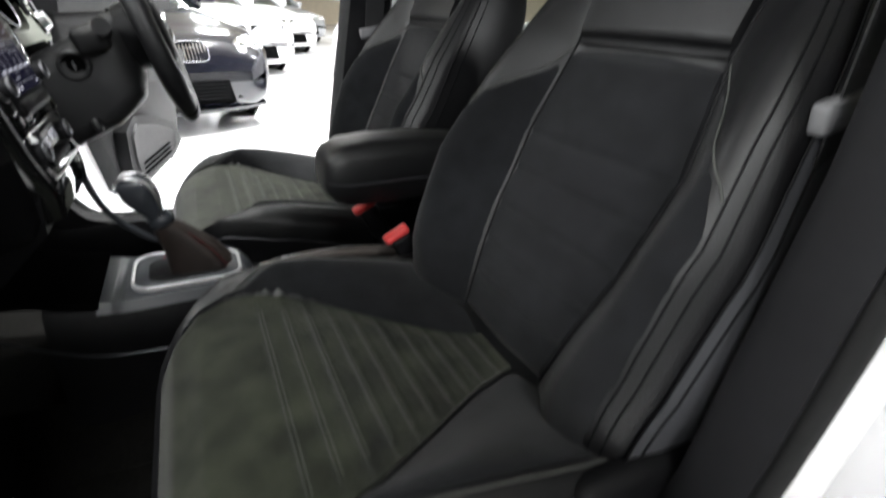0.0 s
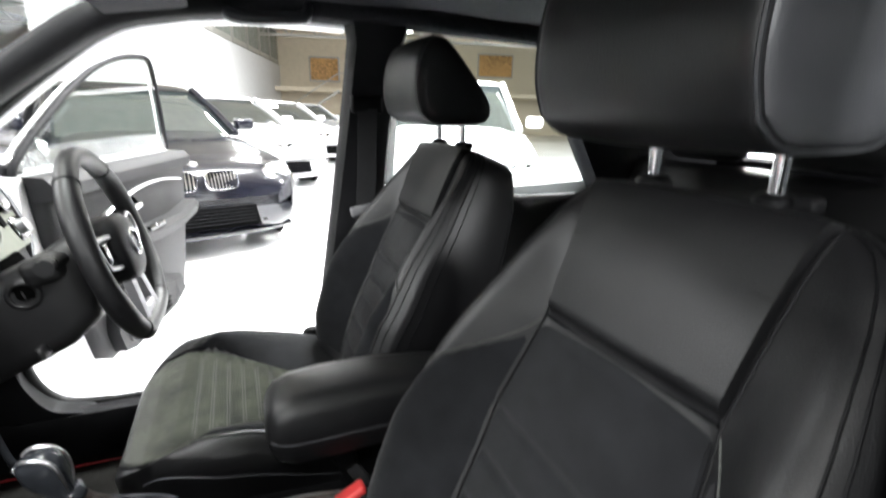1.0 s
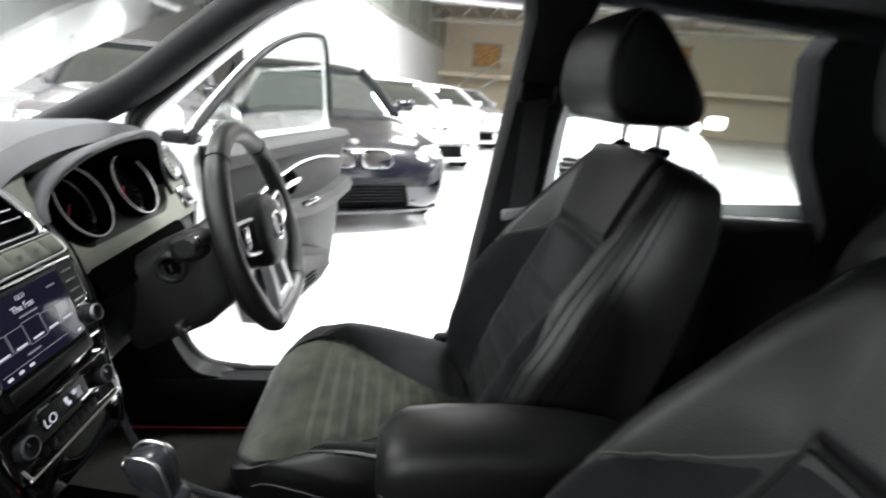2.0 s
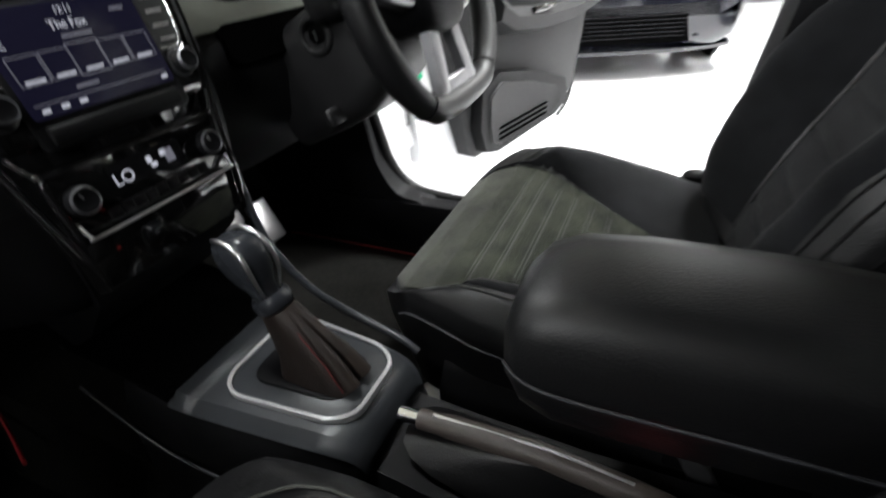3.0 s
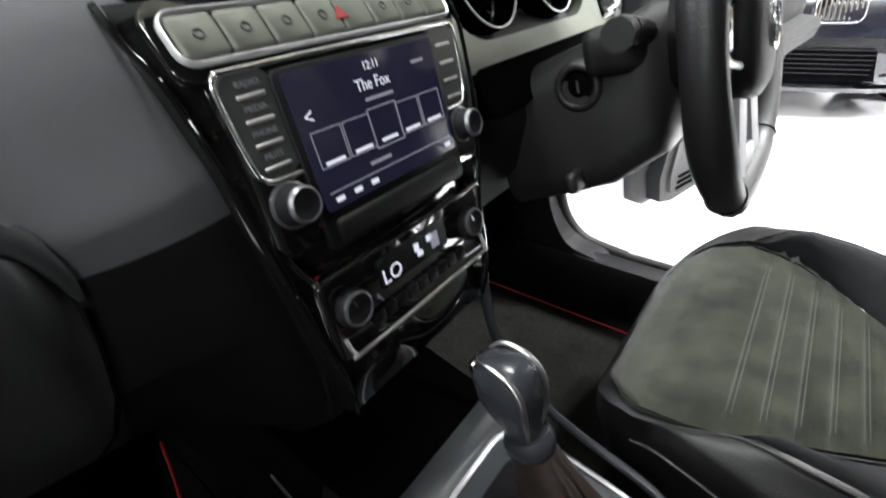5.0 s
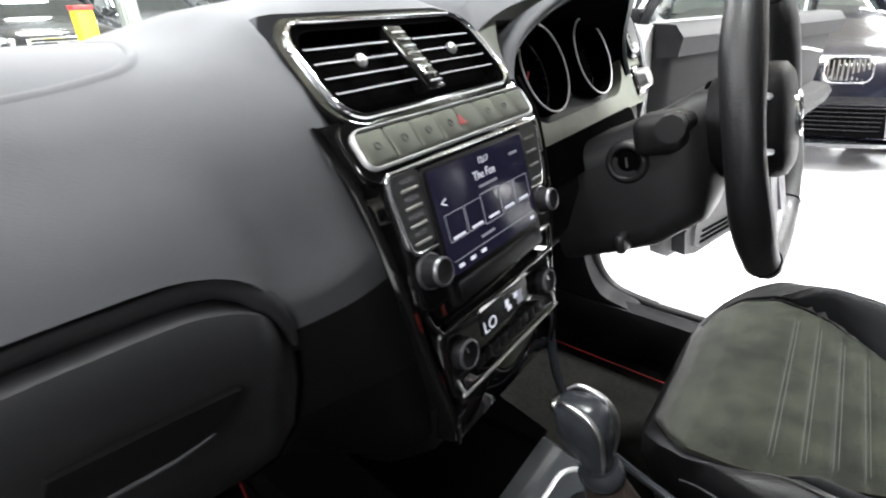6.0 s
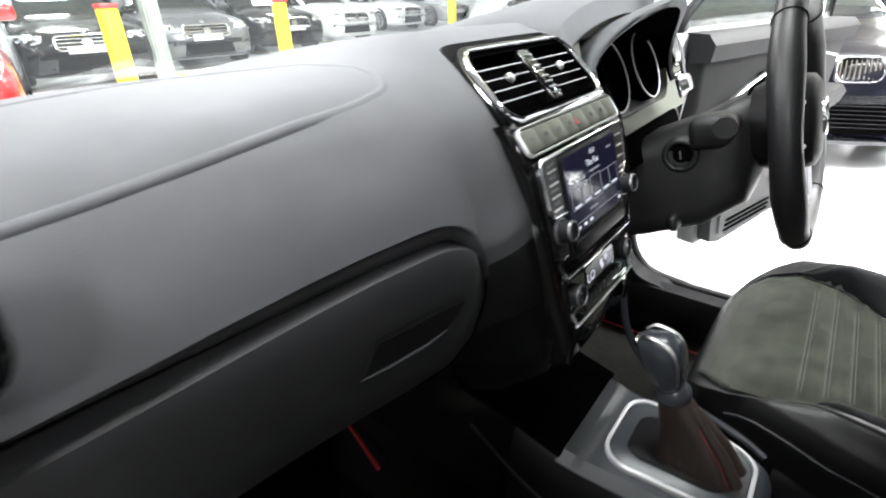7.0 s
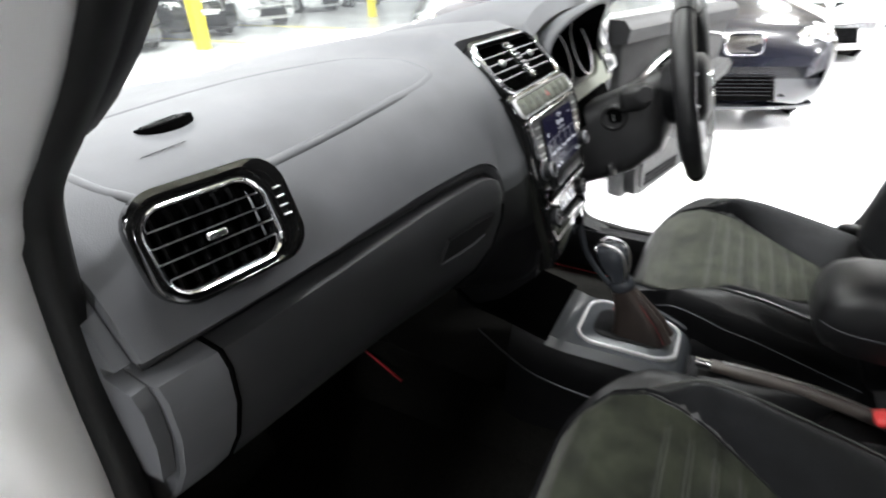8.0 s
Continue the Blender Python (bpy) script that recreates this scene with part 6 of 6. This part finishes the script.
# outside of the rear body, bumpers, lamps and wheels
for s in (-1, 1):
    part("rear_side", loft([[(x, s * y, z) for x, z in ((0.50, 0.26), (0.48, 0.93), (1.22, 0.965), (1.72, 0.93), (1.86, 0.80), (1.86, 0.40), (1.72, 0.26))] for y in (0.672, 0.735, 0.765, 0.745)]), WHITE, shell)
    part("rear_pillar", loft([[(x, s * y, z), (x + w, s * y, z), (x + w, s * (y + 0.02), z), (x, s * (y + 0.02), z)] for x, w, y, z in ((1.20, 0.52, 0.665, 0.95), (1.10, 0.50, 0.650, 1.15), (1.02, 0.42, 0.625, 1.37))]), WHITE, shell)
    part("headlight", box((-1.72, s * 0.58 - 0.13, 0.62), (-1.45, s * 0.58 + 0.13, 0.76), 0.05, 3), LAMPGLASS, shell)
    part("tail_light", box((1.78, s * 0.62 - 0.10, 0.72), (1.89, s * 0.62 + 0.10, 0.94), 0.03, 3), RED, shell)
    for x in (-1.22, 1.26):
        w_ = part("wheel", lathe([(0.20, -0.09), (0.285, -0.095), (0.305, -0.07), (0.31, 0.0), (0.305, 0.07), (0.285, 0.095), (0.20, 0.09)], frame_at((x, s * 0.70, 0.31), (1, 0, 0), (0, 0, 1)), 28), TYRE, shell)
        f = frame_at((x, s * 0.795, 0.31), (-s, 0, 0), (0, 0, 1))
        part("rim", lathe([(0.205, -0.02), (0.21, 0.008), (0.19, 0.008), (0.18, -0.015)], f, 28, ring=True), RIM, w_)
        for a in range(5):
            part("spoke", box((0.02, -0.022, -0.02), (0.195, 0.022, 0.0), 0.006, 1, f @ Matrix.Rotation(a * math.pi * 2 / 5, 4, "Z")), RIM, w_)
part("front_bumper", loft([[(x, y, z) for x, z in ((-1.62, 0.22), (-1.86 + 0.12 * (y / 0.74) ** 2, 0.28), (-1.88 + 0.12 * (y / 0.74) ** 2, 0.50), (-1.80 + 0.10 * (y / 0.74) ** 2, 0.64), (-1.60, 0.66))] for y in np.linspace(-0.76, 0.76, 9)]), WHITE, shell)
part("grille", box((-1.895, -0.42, 0.545), (-1.80, 0.42, 0.64), 0.02, 2), BLACKTRIM, shell)
part("lower_grille", box((-1.905, -0.40, 0.30), (-1.80, 0.40, 0.44), 0.02, 2), BLACKTRIM, shell)
part("rear_bumper", loft([[(x, y, z) for x, z in ((1.70, 0.26), (1.92 - 0.10 * (y / 0.74) ** 2, 0.30), (1.95 - 0.10 * (y / 0.74) ** 2, 0.50), (1.88 - 0.08 * (y / 0.74) ** 2, 0.62), (1.70, 0.64))] for y in np.linspace(-0.76, 0.76, 9)]), WHITE, shell)
part("hatch_skin", loft([[(x, y, z) for x, z in ((1.76, 0.60), (1.84, 0.75), (1.78, 1.02), (1.70, 1.06), (1.68, 1.04), (1.76, 0.75), (1.74, 0.60))] for y in (-0.64, 0, 0.64)]), WHITE, shell)
# hatch and its glass
part("hatch_lower", loft([[(x, y, z) for x, z in ((1.62, 0.40), (1.66, 0.75), (1.62, 1.04), (1.66, 1.05), (1.76, 0.75), (1.74, 0.40))] for y in (-0.62, 0.62)]), LINER, shell)
hg = part("hatch_glass", loft([[(x, y, z) for x, z in ((1.64, 1.04), (1.41, 1.36), (1.415, 1.362), (1.645, 1.042))] for y in (-0.60, 0.60)]), GLASS, shell, smooth=0)
hg.visible_shadow = False
part("parcel_shelf", box((1.22, -0.58, 0.98), (1.62, 0.58, 1.0), 0.004, 1), LINER, shell, smooth=0)

# rear bench
bench = thing("rear_bench", "black leather rear bench with three headrests", "seat")
part("bench_cushion", loft([[(x, y, z + 0.012 * math.cos(y * 16)) for x, z in ((0.72, 0.42), (0.73, 0.54), (0.78, 0.575), (0.95, 0.57), (1.12, 0.555), (1.14, 0.40))] for y in np.linspace(-0.56, 0.56, 27)]), LEATHER, bench, smooth=60)
part("bench_back", loft([[(x - 0.014 * math.cos(y * 16), y, z) for x, z in ((1.06, 0.52), (1.10, 0.70), (1.17, 0.90), (1.21, 1.03), (1.24, 1.05), (1.30, 1.03), (1.26, 0.52))] for y in np.linspace(-0.56, 0.56, 27)]), LEATHER, bench, smooth=60)
for y in (-0.33, 0.0, 0.33):
    part("headrest", loft([[(1.25 + dx * th, y + dy * wd, zc) for dx, dy in [(0.5 * math.copysign(abs(math.cos(t)) ** 0.7, math.cos(t)), 0.5 * math.copysign(abs(math.sin(t)) ** 0.7, math.sin(t))) for t in np.linspace(0, 2 * math.pi, 20, endpoint=False)]] for zc, wd, th in ((1.06, 0.19, 0.04), (1.075, 0.225, 0.085), (1.12, 0.235, 0.10), (1.16, 0.225, 0.09), (1.18, 0.18, 0.05))]), LEATHER, bench, smooth=60)

# floor mats with red edging
for y0, y1, x1, lab in ((-0.56, -0.10, 0.10, "black carpet floor mat with red edging in the passenger footwell"), (0.10, 0.56, -0.08, "black carpet floor mat with red edging in the driver's footwell")):
    fm = thing("floor_mat", lab, "mat", "floor mats")
    pts = rounded(x1 + 0.74, y1 - y0, 0.05, 5, (x1 - 0.74) / 2, (y0 + y1) / 2)
    part("mat", plate(pts, pose(0, 0, 0.335), 0.008), CARPET, fm)
    part("red_edging", tube([(x, y, 0.336) for x, y in pts], 0.0013, 6, closed=True), REDTHREAD, fm)
    if y0 < 0:
        part("red_edging", tube(smooth_line([(-0.655, -0.118, 0.446), (-0.60, -0.133, 0.443), (-0.535, -0.153, 0.440)], 8), 0.0026, 6), REDTHREAD, fm)
    if y0 > 0:
        part("mat_stud", lathe([(0.0, 0.004), (0.014, 0.0035), (0.016, 0.0)], pose(-0.212, 0.498, 0.336), 20), SATIN, fm, "round grey mat fastener")
pedal = thing("pedals", "steel-faced accelerator and brake pedals", "pedals")
for y, w, h, z in ((0.44, 0.028, 0.10, 0.44), (0.33, 0.045, 0.055, 0.50)):
    part("pedal", box((-0.006, -w, -h / 2), (0.006, w, h / 2), 0.005, 2, pose(-0.66, y, z, 0, -25, 0)), SATIN, pedal)
    part("arm", tube([(-0.67, y, z), (-0.78, y, z + 0.16), (-0.80, y, z + 0.26)], 0.008, 6), STEEL, pedal)


# ---- front doors ----
def front_door(s, hinge, ang, label):
    """An open front door. Its own x runs from the hinge to the lock, y from the inner face outwards, z up."""
    d = thing("front_door", label, "car door", "front doors")
    L, B, W, T = 0.98, 0.33, 0.985, 1.345
    outline = [(0.0, 0.46), (0.02, 0.37), (0.08, 0.335), (0.5, 0.33), (0.78, 0.345), (0.87, 0.40), (0.91, 0.55), (0.95, 0.75), (0.975, W), (-0.02, W), (-0.03, 0.80)]
    part("door_shell", loft([[(x, 0.035, z) for x, z in outline], [(x, 0.10, z) for x, z in outline], [(x * 0.98 + 0.01, 0.13, z) for x, z in outline]]), WHITE, d)
    part("door_edge", loft([[(x, 0.015, z) for x, z in outline], [(x, 0.036, z) for x, z in outline]]), WHITE, d)
    part("edge_seal", tube([(x * 0.975 + 0.012, 0.012, z + 0.014 * (z < 0.5)) for x, z in smooth_line(outline[4:9], 30)], 0.007, 6), RUBBER, d)
    card = [(0.13, 0.50), (0.155, 0.425), (0.20, 0.402), (0.50, 0.405), (0.74, 0.42), (0.81, 0.46), (0.85, 0.58), (0.895, 0.76), (0.93, W - 0.005), (0.0, W - 0.005), (0.02, 0.82), (0.07, 0.66)]
    cd = part("door_card", loft([[(x, 0.016, z) for x, z in card], [(x, -0.012, z) for x, z in card], [(0.48 + (x - 0.48) * 0.965, -0.026, 0.70 + (z - 0.70) * 0.95) for x, z in card]]), DOORCARD, d, "grey moulded door card")
    part("belt_rail", loft([[(x, y, z) for y, z in ((0.0, W - 0.06), (-0.045, W - 0.055), (-0.050, W - 0.02), (-0.03, W + 0.002), (0.02, W + 0.004))] for x in (0.0, 0.3, 0.6, 0.93)]), PILLAR, cd)
    part("arm_pull", loft([[(x, y, z) for y, z in ((-0.02, zc - 0.05), (-0.075, zc - 0.035), (-0.085, zc), (-0.07, zc + 0.02), (-0.02, zc + 0.022))] for x, zc in ((0.25, 0.80), (0.32, 0.765), (0.50, 0.745), (0.70, 0.745), (0.88, 0.77))]), DOORCARD, cd)
    part("pocket", loft([[(x, y, z) for x, z in ((0.165, 0.50), (0.19, 0.43), (0.25, 0.415), (0.60, 0.425), (0.70, 0.455), (0.66, 0.53), (0.45, 0.60), (0.26, 0.635), (0.18, 0.60))] for y in (-0.022, -0.062)]), HARD, cd, "dark door pocket")
    sp = part("speaker_panel", loft([[(0.41 + (x - 0.41) * f, y, 0.52 + (z - 0.52) * f) for x, z in ((0.20, 0.50), (0.215, 0.45), (0.26, 0.432), (0.56, 0.440), (0.62, 0.46), (0.60, 0.52), (0.43, 0.575), (0.26, 0.61), (0.205, 0.58))] for f, y in ((1.0, -0.060), (0.97, -0.068), (0.94, -0.066))]), DOORCARD, cd)
    for i in range(3):
        part("pocket_slot", box((0.25, -0.071, 0.448 + i * 0.016), (0.53, -0.064, 0.454 + i * 0.016), 0.002, 1), DARKHOLE, cd, smooth=0)
    part("silver_arc", tube(smooth_line([(0.10, -0.034, 0.79), (0.22, -0.046, 0.855), (0.42, -0.050, 0.90), (0.62, -0.050, 0.905), (0.80, -0.046, 0.885)], 24), 0.008, 8, flat=0.5), SATIN, cd)
    hb = part("handle_cup", plate(rounded(0.13, 0.075, 0.03, 5), frame_at((0.36, -0.046, 0.84), (1, 0, 0), (0, 0, 1)), 0.02, 0.003), DARKHOLE, cd)
    part("door_handle", tube(smooth_line([(0.315, -0.052, 0.835), (0.35, -0.066, 0.848), (0.40, -0.064, 0.852), (0.415, -0.05, 0.85)], 10), 0.009, 8), CHROME, hb)
    part("window_keys", box((0.40, -0.088, 0.760), (0.52, -0.072, 0.775), 0.004, 2), PIANO, cd)
    fr = smooth_line([(0.03, 0.055, W - 0.02), (0.05, 0.055, 1.02), (0.22, 0.06, 1.13), (0.40, 0.068, 1.225), (0.56, 0.074, 1.288), (0.72, 0.078, 1.328), (0.86, 0.078, T), (0.94, 0.078, T), (0.962, 0.074, T - 0.03), (0.966, 0.068, 1.25), (0.970, 0.06, 1.12), (0.972, 0.055, W - 0.02)], 60)
    part("window_frame", tube(fr, 0.010, 8), BLACKTRIM, d)
    part("window_rim", tube([(x, y + 0.022, z + 0.004) for x, y, z in fr], 0.005, 8), WHITE, d)
    wg = part("window_pane", loft([[(x, 0.05 + 0.02 * (z - W) / 0.35 + t, z) for x, z in ((0.05, W), (0.05, 1.02), (0.22, 1.13), (0.40, 1.225), (0.56, 1.288), (0.72, 1.328), (0.86, T), (0.94, T), (0.962, T - 0.03), (0.966, 1.25), (0.968, W))] for t in (0, 0.004)]), GLASS, d, smooth=0)
    wg.visible_shadow = False
    mir = part("wing_mirror", loft([[(0.06 + dx * 0.5 * w, 0.19 + dd, 1.035 + dz * 0.5 * w * 0.75) for dx, dz in [(math.copysign(abs(math.cos(t)) ** 0.7, math.cos(t)), math.copysign(abs(math.sin(t)) ** 0.7, math.sin(t))) for t in np.linspace(0, 6.2832, 20, endpoint=False)]] for dd, w in ((-0.07, 0.06), (-0.05, 0.12), (0.02, 0.15), (0.08, 0.13), (0.10, 0.06))]), WHITE, d)
    part("mirror_foot", box((0.02, 0.06, 0.985), (0.09, 0.14, 1.015), 0.01, 2), BLACKTRIM, mir)
    for z in (0.50, 0.80):
        part("hinge", box((-0.055, 0.03, z), (0.02, 0.075, z + 0.06), 0.006, 2), WHITE, d)
    part("check_strap", box((-0.10, 0.045, 0.645), (0.03, 0.06, 0.675), 0.003, 1), STEEL, d)
    part("wiring_boot", tube(smooth_line([(-0.085, 0.05, 0.72), (-0.04, 0.03, 0.715), (0.01, 0.05, 0.72)], 10), 0.017, 10), RUBBER, d)
    part("latch", box((0.925, 0.02, 0.70), (0.955, 0.06, 0.80), 0.006, 2), STEEL, d)
    if s > 0:
        d.matrix_world = Matrix.Translation((hinge[0], hinge[1], 0)) @ Matrix.Rotation(radians(ang), 4, "Z")
    else:
        d.matrix_world = Matrix.Translation((hinge[0], hinge[1], 0)) @ Matrix.Rotation(radians(-ang), 4, "Z") @ Matrix.Diagonal((1, -1, 1, 1))
    return d


dd = front_door(1, (-0.425, 0.80), 75.5, "open driver's door with grey card and white painted frame")
part("green_tag", plate(rounded(0.03, 0.024, 0.004), frame_at((-0.252, 0.452, 0.776), (0.3, 1, 0), (-0.2, 0, 1)), 0.004), GREEN, col_, "small green tag hanging under the column")
part("tag_cord", tube([(-0.252, 0.450, 0.786), (-0.255, 0.400, 0.84)], 0.001, 5), RUBBER, col_)
front_door(-1, (-0.425, -0.80), 70, "open passenger door with grey card and white painted frame")

TONGUE = mat("light_grey_plastic", (0.16, 0.16, 0.165), 0.5, var=0.08, scale=60)
# ---- seat belts on the middle pillars ----
for s in (-1, 1):
    bt = thing("seat_belt", "black seat belt hanging on the middle pillar", "seat belt", "seat belts")
    part("webbing", loft([[(x - 0.024, s * y, z), (x + 0.024, s * (y - 0.004), z), (x + 0.024, s * (y - 0.006), z), (x - 0.024, s * (y - 0.002), z)] for x, y, z in ((0.35, 0.580, 1.17), (0.345, 0.578, 1.0), (0.335, 0.582, 0.80), (0.32, 0.59, 0.60), (0.30, 0.595, 0.47))]), BELT, bt)
    part("belt_guide", box((-0.04, -0.012, -0.022), (0.04, 0.012, 0.022), 0.008, 2, pose(0.35, s * 0.588, 1.18, 0, 0, 0)), HARD, bt)
    tg = part("belt_tongue", box((-0.034, -0.008, -0.012), (0.034, 0.008, 0.014), 0.005, 2, pose(0.335, s * 0.576, 0.915, 0, -12, 0)), TONGUE, bt, "light grey plastic belt tongue")
    part("tongue_plate", box((-0.015, -0.002, -0.06), (0.015, 0.002, -0.02), 0.001, 1, pose(0.342, s * 0.574, 0.93)), CHROME, tg)
